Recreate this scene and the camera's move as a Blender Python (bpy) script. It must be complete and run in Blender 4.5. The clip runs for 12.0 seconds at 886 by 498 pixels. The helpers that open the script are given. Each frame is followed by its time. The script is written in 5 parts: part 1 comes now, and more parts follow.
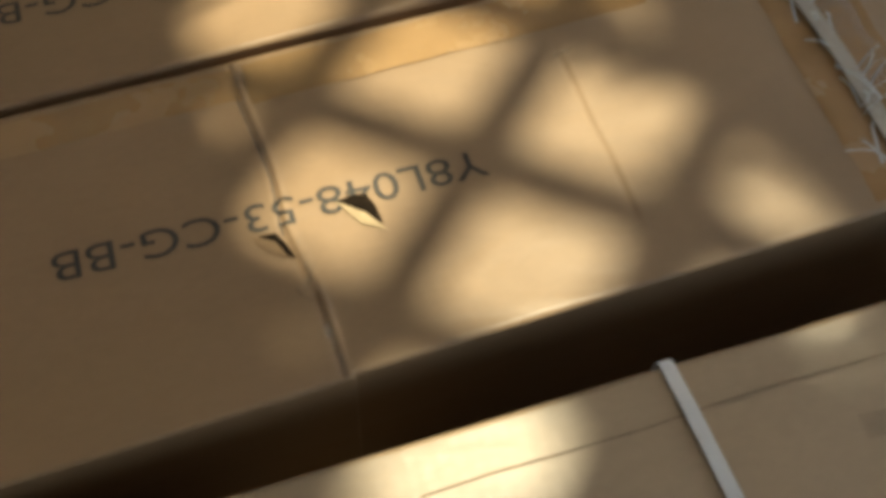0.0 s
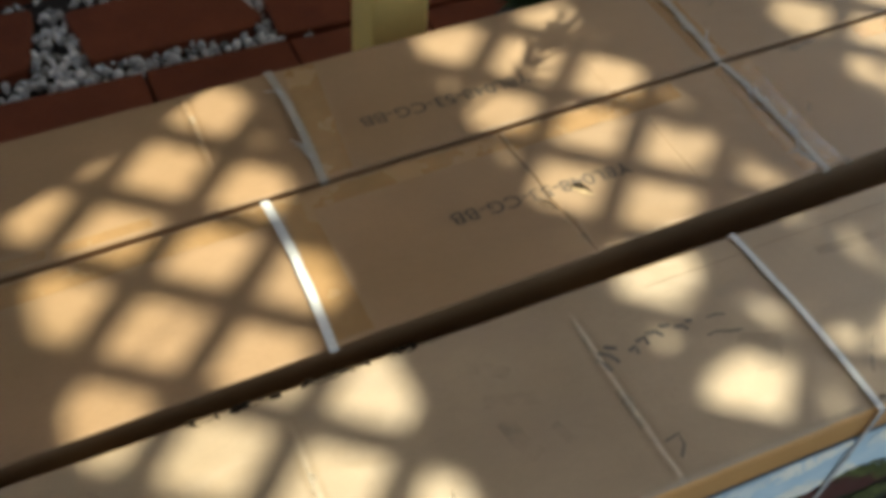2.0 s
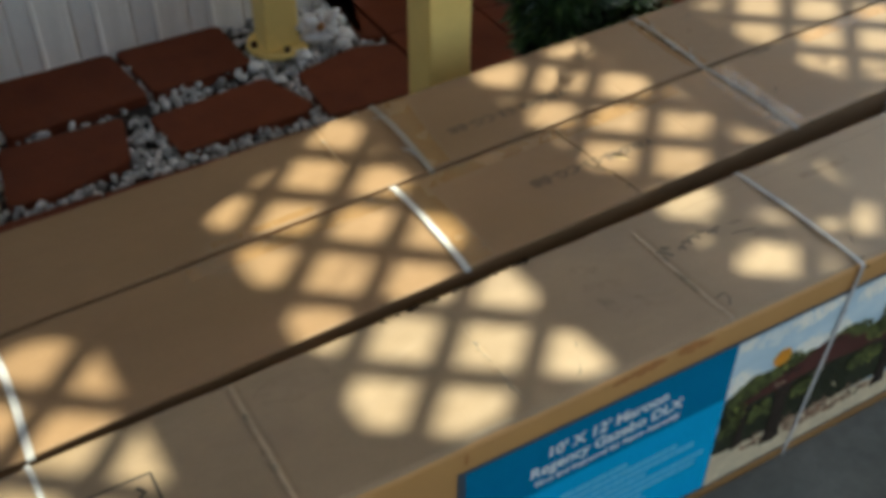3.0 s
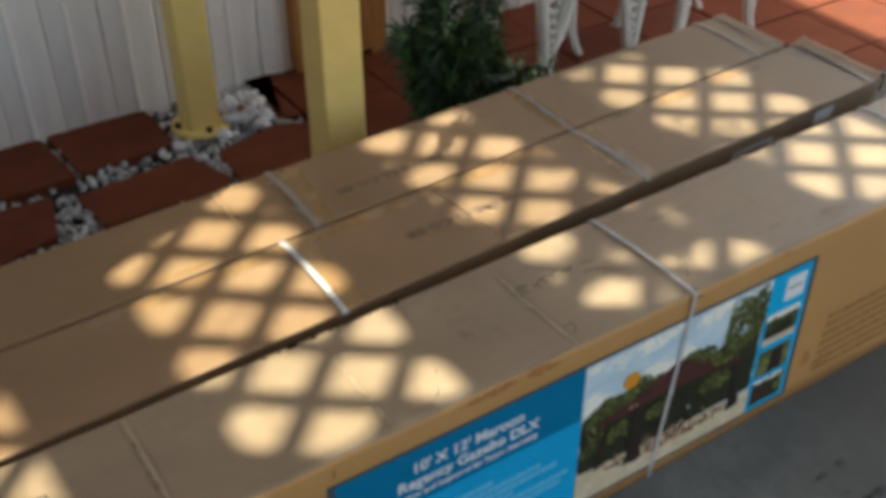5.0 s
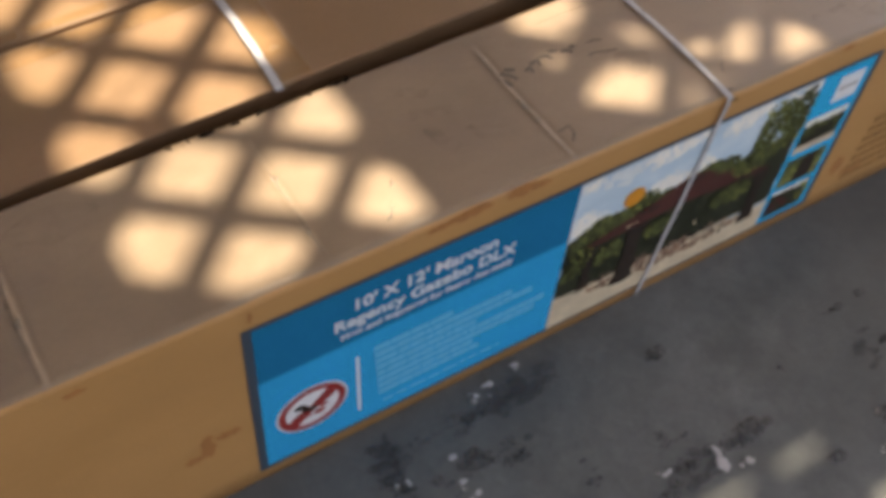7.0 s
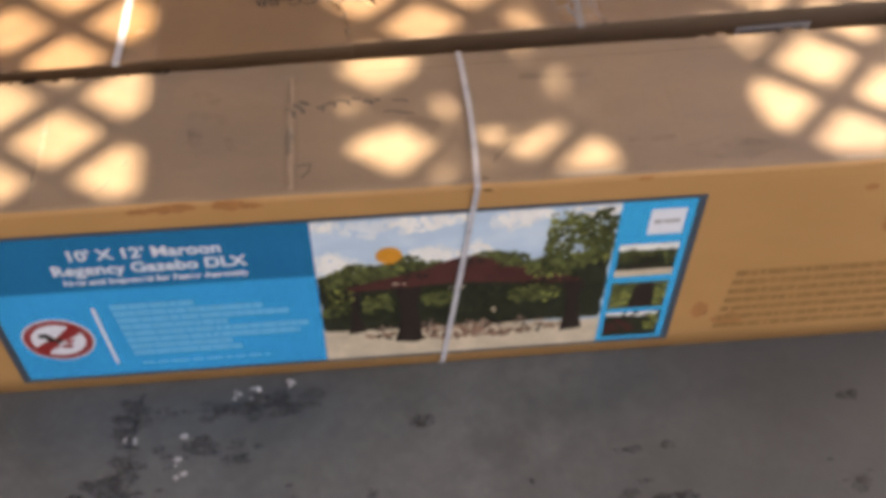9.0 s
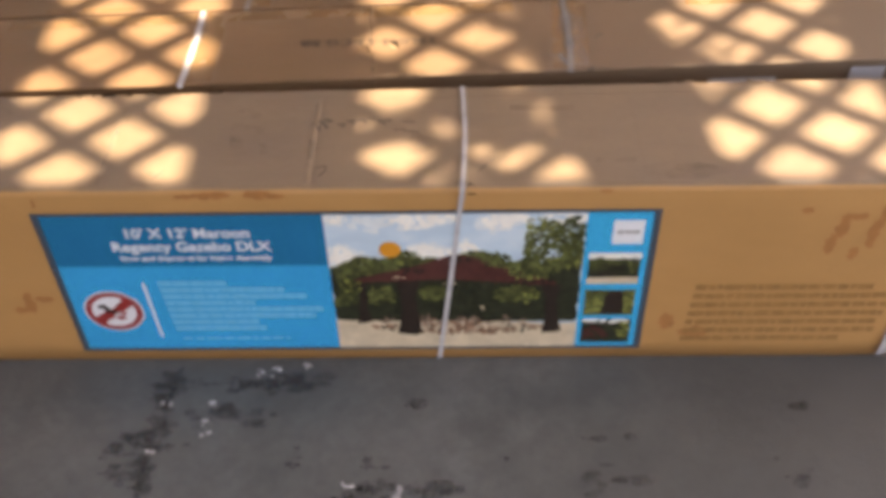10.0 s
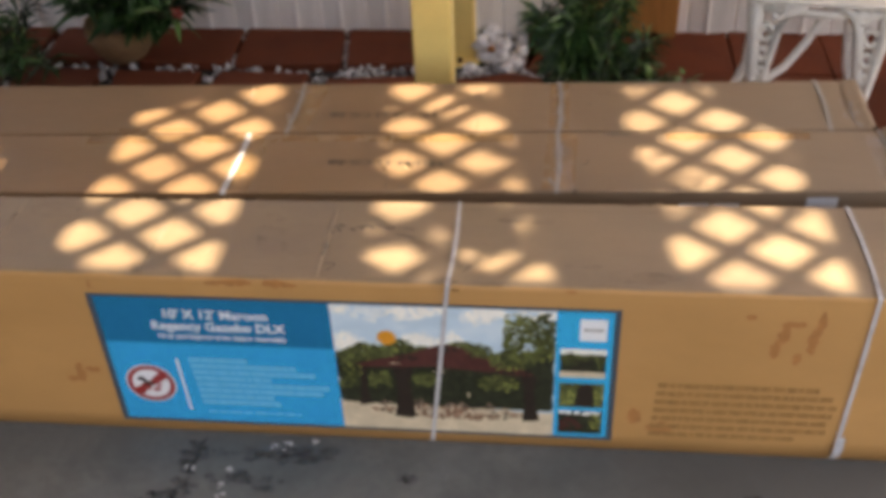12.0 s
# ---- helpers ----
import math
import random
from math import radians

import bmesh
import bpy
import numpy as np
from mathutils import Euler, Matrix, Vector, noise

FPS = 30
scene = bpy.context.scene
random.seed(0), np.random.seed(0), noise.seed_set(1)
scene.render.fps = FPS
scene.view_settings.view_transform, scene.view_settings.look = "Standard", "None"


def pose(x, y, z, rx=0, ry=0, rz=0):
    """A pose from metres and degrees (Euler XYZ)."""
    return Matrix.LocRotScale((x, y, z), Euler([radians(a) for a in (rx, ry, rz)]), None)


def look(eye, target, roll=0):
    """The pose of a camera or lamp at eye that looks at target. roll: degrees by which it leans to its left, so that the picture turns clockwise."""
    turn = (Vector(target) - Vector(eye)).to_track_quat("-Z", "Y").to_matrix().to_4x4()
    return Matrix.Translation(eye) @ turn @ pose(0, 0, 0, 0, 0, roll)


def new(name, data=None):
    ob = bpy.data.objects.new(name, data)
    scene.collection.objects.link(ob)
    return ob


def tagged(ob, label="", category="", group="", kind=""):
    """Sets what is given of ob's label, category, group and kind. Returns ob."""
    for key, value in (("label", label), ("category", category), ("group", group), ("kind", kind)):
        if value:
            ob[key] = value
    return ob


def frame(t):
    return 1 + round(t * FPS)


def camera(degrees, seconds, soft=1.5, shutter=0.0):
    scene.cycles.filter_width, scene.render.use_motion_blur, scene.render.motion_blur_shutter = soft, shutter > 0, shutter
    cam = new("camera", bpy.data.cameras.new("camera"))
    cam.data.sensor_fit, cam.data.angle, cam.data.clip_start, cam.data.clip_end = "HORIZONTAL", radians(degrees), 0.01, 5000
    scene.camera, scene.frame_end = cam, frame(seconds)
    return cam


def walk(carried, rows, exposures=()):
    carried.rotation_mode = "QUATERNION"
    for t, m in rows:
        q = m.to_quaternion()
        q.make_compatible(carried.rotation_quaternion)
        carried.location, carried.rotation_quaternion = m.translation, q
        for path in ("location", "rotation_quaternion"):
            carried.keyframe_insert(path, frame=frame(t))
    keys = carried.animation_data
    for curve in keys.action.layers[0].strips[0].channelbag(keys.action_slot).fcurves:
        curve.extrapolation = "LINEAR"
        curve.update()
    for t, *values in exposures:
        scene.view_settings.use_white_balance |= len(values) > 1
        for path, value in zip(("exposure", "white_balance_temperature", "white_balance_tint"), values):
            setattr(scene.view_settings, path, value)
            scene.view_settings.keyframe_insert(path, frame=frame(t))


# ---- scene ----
cam = camera(45.0, 12.0, soft=5.0)
PATH = [
    (0, (0.459, 0.071, 0.816), (0.788, 1.064, -0.889), 1.7),
    (0.5, (0.514, -0.012, 1.054), (0.853, 1.088, -0.581), -1.6),
    (1, (0.469, -0.201, 1.188), (0.898, 0.978, -0.37), -3.1),
    (1.5, (0.274, -0.358, 1.221), (0.738, 0.873, -0.285), 1.1),
    (2, (-0.029, -0.316, 1.208), (0.6, 0.85, -0.29), 5.3),
    (2.5, (-0.297, -0.435, 1.255), (0.58, 0.741, -0.103), 7.4),
    (3, (-0.392, -0.639, 1.324), (0.367, 0.664, 0.011), 0.2),
    (3.5, (-0.366, -0.792, 1.345), (0.507, 0.485, 0.078), 1.9),
    (3.7, (-0.363, -0.785, 1.373), (0.544, 0.451, 0.089), 2.8),
    (5.3, (-0.368, -0.853, 1.391), (0.488, 0.513, 0.208), -0.8),
    (5.5, (-0.345, -0.848, 1.401), (0.504, 0.51, 0.202), -0.9),
    (6, (-0.318, -0.82, 1.338), (0.525, 0.477, 0.071), 1.9),
    (6.5, (-0.298, -0.668, 1.288), (0.524, 0.452, -0.151), 6.4),
    (7, (-0.181, -0.564, 1.239), (0.543, 0.411, -0.35), 6.6),
    (7.5, (-0.041, -0.656, 1.26), (0.591, 0.35, -0.349), 4.6),
    (7.7, (0.02, -0.735, 1.277), (0.646, 0.312, -0.308), 4.6),
    (9.3, (0.606, -0.881, 1.327), (0.611, 0.389, -0.219), -0.2),
    (9.5, (0.644, -0.933, 1.351), (0.61, 0.366, -0.17), -0.4),
    (10, (0.628, -1.109, 1.39), (0.589, 0.286, -0.043), -1.6),
    (10.5, (0.689, -1.245, 1.439), (0.583, 0.228, 0.091), -2.4),
    (11, (0.782, -1.306, 1.467), (0.614, 0.23, 0.197), -1.6),
    (11.5, (0.793, -1.316, 1.471), (0.588, 0.225, 0.213), -2.8),
    (12, (0.785, -1.33, 1.499), (0.594, 0.232, 0.264), -2.7),
]
EXPOSURE = [(0, 1.57, 8050, -1), (0.5, 1.89, 7000, -7), (1, 1.9, 6980, -7), (1.5, 1.79, 7450, 2), (2.5, 1.61, 7190, -3), (3, 1.58, 7370, -1), (3.5, 1.73, 7450, 5), (5.5, 1.78, 7540, 3), (6.5, 1.72, 7720, 10), (7, 1.87, 7980, 17), (7.5, 2.22, 8310, 20), (9.5, 2.31, 8590, 23), (12, 2.25, 8520, 17)]
walk(cam, [(t, look(eye, target, roll)) for t, eye, target, roll in PATH], EXPOSURE)

# ---- light: sun from behind on the right, through the lattice of the patio cover ----
LIGHT = Vector((-0.34, -0.17, -1.0))
SUN_EL = math.atan2(1.0, math.hypot(0.34, 0.17))
SUN_AZ = math.atan2(0.34, 0.17)
world = bpy.data.worlds.new("sky")
scene.world = world
world.use_nodes = True
wn = world.node_tree.nodes
sky = wn.new("ShaderNodeTexSky")
sky.sky_type = "NISHITA"
sky.sun_disc = False
sky.dust_density = 4.0
sky.ozone_density = 0.6
sky.sun_elevation = SUN_EL
sky.sun_rotation = SUN_AZ
wn["Background"].inputs[1].default_value = 0.15
world.node_tree.links.new(sky.outputs[0], wn["Background"].inputs[0])
sun = new("sun", bpy.data.lights.new("sun", "SUN"))
sun.data.energy = 3.0
sun.data.angle = radians(0.75)
sun.data.color = (0.98, 1.0, 0.92)
sun.matrix_world = look((0, 0, 5), Vector((0, 0, 5)) + LIGHT)


# ---- materials ----
def material(name, base, rough=0.7, metal=0.0, var=0.25, scale=6.0, fine=120.0, bump=0.2, dist=0.002,
             stain=None, stain_scale=3.0, stain_amount=0.5, island=0.0, obj_random=0.0, spec=0.4, stretch=(1, 1, 1), flute=0.0, wrinkle=0.0, alpha=0.0, rib=0.0, x_tone=None):
    m = bpy.data.materials.new(name)
    m.use_nodes = True
    n, l = m.node_tree.nodes, m.node_tree.links
    b = n["Principled BSDF"]
    b.inputs["Roughness"].default_value = rough
    b.inputs["Metallic"].default_value = metal
    b.inputs["Specular IOR Level"].default_value = spec
    co = n.new("ShaderNodeTexCoord")
    mp = n.new("ShaderNodeMapping")
    mp.inputs["Scale"].default_value = stretch
    l.new(co.outputs["Object"], mp.inputs[0])

    def noise_tex(sc, det=4.0, ro=0.6):
        t = n.new("ShaderNodeTexNoise")
        t.inputs["Scale"].default_value = sc
        t.inputs["Detail"].default_value = det
        t.inputs["Roughness"].default_value = ro
        l.new(mp.outputs[0], t.inputs["Vector"])
        return t

    def mix(kind, fac, a, c):
        x = n.new("ShaderNodeMix")
        x.data_type = "RGBA"
        x.blend_type = kind
        for sock, v in ((x.inputs[0], fac), (x.inputs[6], a), (x.inputs[7], c)):
            if hasattr(v, "links"):
                l.new(v, sock)
            elif isinstance(v, (int, float)):
                sock.default_value = v
            else:
                sock.default_value = (*v, 1)
        return x.outputs[2]

    def ramp(src, lo, hi, p0=0.35, p1=0.65):
        r = n.new("ShaderNodeMapRange")
        r.inputs[1].default_value, r.inputs[2].default_value = p0, p1
        r.inputs[3].default_value, r.inputs[4].default_value = lo, hi
        l.new(src, r.inputs[0])
        return r.outputs[0]

    big, small = noise_tex(scale), noise_tex(fine, 6.0, 0.7)
    dark = tuple(c * (1 - var) for c in base)
    light = tuple(min(1.0, c * (1 + var)) for c in base)
    col = mix("MIX", ramp(big.outputs[0], 0, 1, 0.3, 0.7), dark, light)
    col = mix("MULTIPLY", 1.0, col, mix("MIX", ramp(small.outputs[0], 0, 1), (1 - var * 0.6,) * 3, (1, 1, 1)))
    if stain:
        st = noise_tex(stain_scale, 8.0, 0.65)
        col = mix("MIX", ramp(st.outputs[0], 0, stain_amount, 0.5, 0.66), col, stain)
    # Blend to a second colour along x.
    if x_tone:
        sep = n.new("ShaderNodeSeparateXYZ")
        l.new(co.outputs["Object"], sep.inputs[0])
        col = mix("MIX", ramp(sep.outputs["X"], 0, 1, x_tone[1], x_tone[2]), col, mix("MULTIPLY", 1.0, x_tone[0], mix("MIX", ramp(big.outputs[0], 0, 1, 0.3, 0.7), (0.85, 0.85, 0.85), (1, 1, 1))))
    # Strap colour darkened between the ribs, in place of their shading.
    if rib:
        groove_shade = n.new("ShaderNodeTexWave")
        groove_shade.bands_direction = "DIAGONAL"
        groove_shade.inputs["Scale"].default_value = 250.0
        l.new(co.outputs["Object"], groove_shade.inputs["Vector"])
        col = mix("MULTIPLY", 1.0, col, mix("MIX", groove_shade.outputs["Fac"], (0.68, 0.67, 0.67), (1, 1, 1)))
    if island or obj_random:
        src = n.new("ShaderNodeNewGeometry").outputs["Random Per Island"] if island else n.new("ShaderNodeObjectInfo").outputs["Random"]
        amount = island or obj_random
        v = ramp(src, 1 - amount, 1 + amount * 0.6, 0, 1)
        hsv = n.new("ShaderNodeHueSaturation")
        l.new(v, hsv.inputs["Value"])
        l.new(col, hsv.inputs["Color"])
        col = hsv.outputs[0]
    l.new(col, b.inputs["Base Color"])
    if bump:
        bp = n.new("ShaderNodeBump")
        bp.inputs["Strength"].default_value = bump
        bp.inputs["Distance"].default_value = dist
        l.new(small.outputs[0], bp.inputs["Height"])
        out = bp.outputs[0]
        if flute:
            wv = n.new("ShaderNodeTexWave")
            wv.inputs["Scale"].default_value = 42.0
            wv.inputs["Distortion"].default_value = 0.6
            l.new(co.outputs["Object"], wv.inputs["Vector"])
            b2 = n.new("ShaderNodeBump")
            b2.inputs["Strength"].default_value = flute
            b2.inputs["Distance"].default_value = 0.0006
            l.new(wv.outputs["Fac"], b2.inputs["Height"])
            l.new(out, b2.inputs["Normal"])
            out = b2.outputs[0]
        if rib:
            rv = n.new("ShaderNodeTexWave")
            rv.bands_direction = "DIAGONAL"
            rv.inputs["Scale"].default_value = 250.0
            l.new(co.outputs["Object"], rv.inputs["Vector"])
            b4 = n.new("ShaderNodeBump")
            b4.inputs["Strength"].default_value = rib
            b4.inputs["Distance"].default_value = 0.0006
            l.new(rv.outputs["Fac"], b4.inputs["Height"])
            l.new(out, b4.inputs["Normal"])
            out = b4.outputs[0]
        if wrinkle:
            wt = noise_tex(17.0, 3.0, 0.45)
            wt.inputs["Distortion"].default_value = 1.6
            b3 = n.new("ShaderNodeBump")
            b3.inputs["Strength"].default_value = wrinkle
            b3.inputs["Distance"].default_value = 0.004
            l.new(wt.outputs[0], b3.inputs["Height"])
            l.new(out, b3.inputs["Normal"])
            out = b3.outputs[0]
        l.new(out, b.inputs["Normal"])
    if alpha:
        at = noise_tex(stain_scale * 6, 6.0, 0.6)
        l.new(ramp(at.outputs[0], 0.0, alpha, 0.42, 0.62), b.inputs["Alpha"])
    rr = ramp(big.outputs[0], max(0.02, rough - 0.08), min(1, rough + 0.08), 0.3, 0.7)
    l.new(rr, b.inputs["Roughness"])
    return m


CARD = material("cardboard", (0.52, 0.268, 0.094), 0.55, var=0.10, scale=5, fine=260, bump=0.12, dist=0.001, spec=0.4, flute=0.06, wrinkle=0.12,
                stain=(0.41, 0.205, 0.062), stain_scale=4.0, stain_amount=0.45, stretch=(0.5, 1, 1))
# Same board as CARD; skylight and shade on the top are in its colour.
CARD_TOP = material("worn_shaded_cardboard", (0.288, 0.192, 0.112), 0.46, var=0.14, scale=6, fine=220, bump=0.12, dist=0.001, spec=0.65, flute=0.045, wrinkle=0.26,
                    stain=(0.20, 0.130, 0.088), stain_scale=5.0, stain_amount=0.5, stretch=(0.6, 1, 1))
# Same board, darkened for shade; turns greyer along x for sky sheen.
CARD_LID = material("shade_toned_cardboard", (0.268, 0.154, 0.078), 0.5, var=0.15, scale=5, fine=240, bump=0.12, dist=0.001, spec=0.38, flute=0.045, wrinkle=0.26,
                    stain=(0.225, 0.132, 0.060), stain_scale=4.0, stain_amount=0.5, stretch=(0.5, 1, 1), x_tone=((0.285, 0.196, 0.124), 0.3, 1.3))
TAPE = material("packing_tape", (0.288, 0.162, 0.072), 0.24, var=0.12, scale=14, fine=90, bump=0.1, dist=0.001, spec=0.6, wrinkle=0.2)
SMUDGE = material("grey_smudge", (0.13, 0.105, 0.09), 0.7, var=0.3, scale=20, fine=90, bump=0, stain_scale=3.0, alpha=0.15)
SMEAR = material("dark_smear", (0.12, 0.095, 0.08), 0.7, var=0.3, scale=20, fine=90, bump=0, stain_scale=4.0, alpha=0.20)
# Dark tone for the shade along the top flap's edge.
FOLD_SHADE = material("flap_edge_shade", (0.20, 0.132, 0.082), 0.7, var=0.3, scale=60, fine=200, bump=0)
SCUFF = material("pale_scuff", (0.50, 0.40, 0.29), 0.7, var=0.2, scale=30, fine=120, bump=0, stain_scale=7.0, alpha=0.35)
STRAP = material("strapping", (0.62, 0.60, 0.59), 0.3, var=0.10, scale=25, fine=200, bump=0.3, dist=0.0006, spec=0.5, rib=0.3)
STRAP_DULL = material("taped_strapping", (0.36, 0.31, 0.26), 0.35, var=0.16, scale=25, fine=200, bump=0.3, dist=0.0006, spec=0.5, rib=0.1)
# Pen marks; also the shade line in the middle carton's crease.
FADED_INK_AND_SHADE = material("faded_ink_and_shade", (0.125, 0.095, 0.073), 0.75, var=0.5, scale=90, fine=300, bump=0)
INK = material("black_ink", (0.045, 0.036, 0.028), 0.7, var=0.3, scale=60, fine=300, bump=0)
BROWN_INK = material("brown_ink", (0.36, 0.178, 0.056), 0.75, var=0.3, scale=60, fine=200, bump=0)
RED_INK = material("red_brown_ink", (0.43, 0.182, 0.058), 0.7, var=0.15, scale=40, fine=150, bump=0)
# Near-black for the shade inside holes and tears.
DARK_HOLE = material("hole_shade", (0.014, 0.009, 0.006), 0.95, var=0.3, scale=80, fine=300, spec=0.02)
FILM = material("clear_film", (0.60, 0.58, 0.57), 0.25, var=0.1, scale=40, fine=150, bump=0.2, dist=0.001, spec=0.6, stain_scale=4.0, alpha=0.24)
FIBRE = material("torn_fibre", (0.43, 0.30, 0.17), 0.9, var=0.2, scale=90, fine=400, bump=0.4)
# The slab colour also darkens along x, from 0.7 to 1.3.
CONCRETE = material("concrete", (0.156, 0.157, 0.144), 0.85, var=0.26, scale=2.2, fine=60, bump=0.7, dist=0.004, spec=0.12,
                    stain=(0.092, 0.093, 0.086), stain_scale=4.2, stain_amount=0.6, x_tone=((0.120, 0.118, 0.110), 0.7, 1.3))
SOIL = material("soil", (0.03, 0.022, 0.018), 0.95, var=0.4, scale=20, fine=90, bump=0.6, dist=0.01)
RED_TILE = material("red_tile", (0.165, 0.044, 0.021), 0.7, var=0.16, scale=7, fine=90, bump=0.25, obj_random=0.12,
                    stain=(0.09, 0.024, 0.016), stain_scale=5, stain_amount=0.4, spec=0.12)
STONE = material("white_stone", (0.58, 0.54, 0.51), 0.8, var=0.2, scale=40, fine=160, bump=0.4, island=0.75)
YELLOW = material("yellow_paint", (0.90, 0.63, 0.21), 0.5, var=0.06, scale=8, fine=60, bump=0.12, spec=0.4,
                  stain=(0.78, 0.54, 0.17), stain_scale=9, stain_amount=0.3)
FENCE = material("white_fence", (0.86, 0.78, 0.70), 0.55, var=0.08, scale=4, fine=60, bump=0.15, stretch=(3, 3, 0.6),
                 stain=(0.68, 0.60, 0.53), stain_scale=5, stain_amount=0.35, obj_random=0.08)
LEAF = material("leaf", (0.022, 0.06, 0.016), 0.32, var=0.35, scale=12, fine=60, bump=0.1, island=0.55, spec=0.35)
LEAF_LIGHT = material("young_leaf", (0.085, 0.16, 0.04), 0.4, var=0.3, scale=12, fine=60, bump=0.1, island=0.5, spec=0.6)
STEM = material("stem", (0.06, 0.055, 0.025), 0.8, var=0.3, scale=20, fine=90)
FLOWER = material("flower", (0.60, 0.12, 0.09), 0.6, var=0.2, scale=30, fine=90, island=0.3)
POT = material("wicker_pot", (0.30, 0.17, 0.08), 0.8, var=0.25, scale=25, fine=120, bump=0.6, dist=0.004)
DARK_POT = material("dark_pot", (0.03, 0.03, 0.03), 0.6, var=0.3, scale=20, fine=90)
ORANGE_WOOD = material("orange_wood", (0.42, 0.17, 0.045), 0.5, var=0.18, scale=9, fine=80, bump=0.2, stretch=(6, 6, 0.7))
IRON = material("white_iron", (0.76, 0.69, 0.60), 0.45, var=0.08, scale=15, fine=90, bump=0.25,
                stain=(0.45, 0.42, 0.36), stain_scale=14, stain_amount=0.4)
RUST = material("rusty_bolt", (0.10, 0.05, 0.03), 0.7, metal=0.5, var=0.3, scale=50, fine=200)
ROOF = material("roof_board", (0.085, 0.062, 0.042), 0.7, var=0.2, scale=6, fine=60)
PRINT_EDGE = material("print_edge", (0.055, 0.075, 0.095), 0.4, var=0.08, scale=20, fine=150, bump=0)
PRINT_BLUE = material("print_blue", (0.0, 0.35, 0.655), 0.65, var=0.06, scale=7, fine=150, bump=0.03, spec=0.0)
PRINT_NAVY = material("print_deep_blue", (0.0, 0.165, 0.325), 0.65, var=0.06, scale=7, fine=150, bump=0.03, spec=0.0)
PRINT_SKY_BLUE = material("print_sky_blue", (0.0, 0.39, 0.67), 0.65, var=0.05, scale=7, fine=150, bump=0, spec=0.0)
PRINT_WHITE = material("print_white", (0.78, 0.78, 0.78), 0.4, var=0.05, scale=20, fine=150, bump=0)
PRINT_PALE = material("print_pale_blue", (0.10, 0.47, 0.71), 0.6, var=0.08, scale=60, fine=200, bump=0, spec=0.1)
PRINT_GREY = material("print_grey", (0.42, 0.40, 0.36), 0.5, var=0.2, scale=60, fine=200, bump=0)
PRINT_RED = material("print_red", (0.33, 0.03, 0.025), 0.4, var=0.1, scale=30, fine=200, bump=0)
PRINT_ORANGE = material("print_orange", (0.75, 0.30, 0.03), 0.4, var=0.1, scale=30, fine=200, bump=0)
PHOTO_SKY = material("photo_sky", (0.52, 0.66, 0.74), 0.5, var=0.08, scale=9, fine=40, bump=0, stain=(0.68, 0.76, 0.78),
                     stain_scale=9, stain_amount=0.9, stretch=(0.7, 1, 1.6))
PHOTO_CLOUD = material("photo_cloud", (0.92, 0.88, 0.78), 0.5, var=0.06, scale=30, fine=120, bump=0)
PHOTO_HAZE = material("photo_haze", (0.72, 0.77, 0.76), 0.5, var=0.06, scale=30, fine=120, bump=0)
PHOTO_TREE = material("photo_tree", (0.10, 0.112, 0.034), 0.5, var=0.5, scale=60, fine=180, bump=0, island=0.6)
PHOTO_LEAF = material("photo_leaf", (0.24, 0.25, 0.062), 0.5, var=0.4, scale=60, fine=180, bump=0, island=0.6)
PHOTO_SHADE = material("photo_shade", (0.030, 0.034, 0.016), 0.5, var=0.6, scale=60, fine=180, bump=0, island=0.5)
PHOTO_PATIO = material("photo_patio", (0.66, 0.53, 0.36), 0.5, var=0.15, scale=30, fine=120, bump=0)
PHOTO_RUG = material("photo_rug", (0.33, 0.185, 0.115), 0.5, var=0.25, scale=40, fine=120, bump=0, island=0.3)
PHOTO_SEAT = material("photo_seat", (0.30, 0.20, 0.14), 0.5, var=0.4, scale=60, fine=150, bump=0, island=0.5)
PHOTO_ROOF = material("photo_roof", (0.088, 0.026, 0.020), 0.5, var=0.3, scale=30, fine=120, bump=0)
PHOTO_POST = material("photo_post", (0.030, 0.019, 0.013), 0.5, var=0.4, scale=60, fine=150, bump=0)
WALL = material("plaster", (0.22, 0.17, 0.12), 0.85, var=0.08, scale=4, fine=80, bump=0.4, dist=0.003)
PAPER = material("white_sticker", (0.70, 0.70, 0.70), 0.5, var=0.06, scale=20, fine=120, bump=0.05)


# ---- helpers ----
def part(name, bm, mat, parent=None, label="", smooth=False):
    me = bpy.data.meshes.new(name)
    if isinstance(bm, bmesh.types.BMesh):
        bm.normal_update()
        bm.to_mesh(me)
        bm.free()
    else:
        me.from_pydata(*bm)
        me.validate()
    if mat:
        me.materials.append(mat)
    if smooth:
        me.polygons.foreach_set("use_smooth", [True] * len(me.polygons))
    ob = new(name, me)
    if parent:
        ob.parent = parent
    if label:
        tagged(ob, label)
    return ob


def empty(name, m=None):
    ob = new(name)
    ob.empty_display_size = 0.05
    if m is not None:
        ob.matrix_basis = m
    return ob


def box_bm(x0, x1, y0, y1, z0, z1, bevel=0.0, segs=2, bm=None):
    own = bm is None
    bm = bm or bmesh.new()
    bmesh.ops.create_cube(bm, size=1.0, matrix=Matrix.LocRotScale(((x0 + x1) / 2, (y0 + y1) / 2, (z0 + z1) / 2), None, (x1 - x0, y1 - y0, z1 - z0)))
    if bevel and own:
        bmesh.ops.bevel(bm, geom=list(bm.edges), offset=bevel, segments=segs, affect="EDGES", profile=0.6)
    return bm


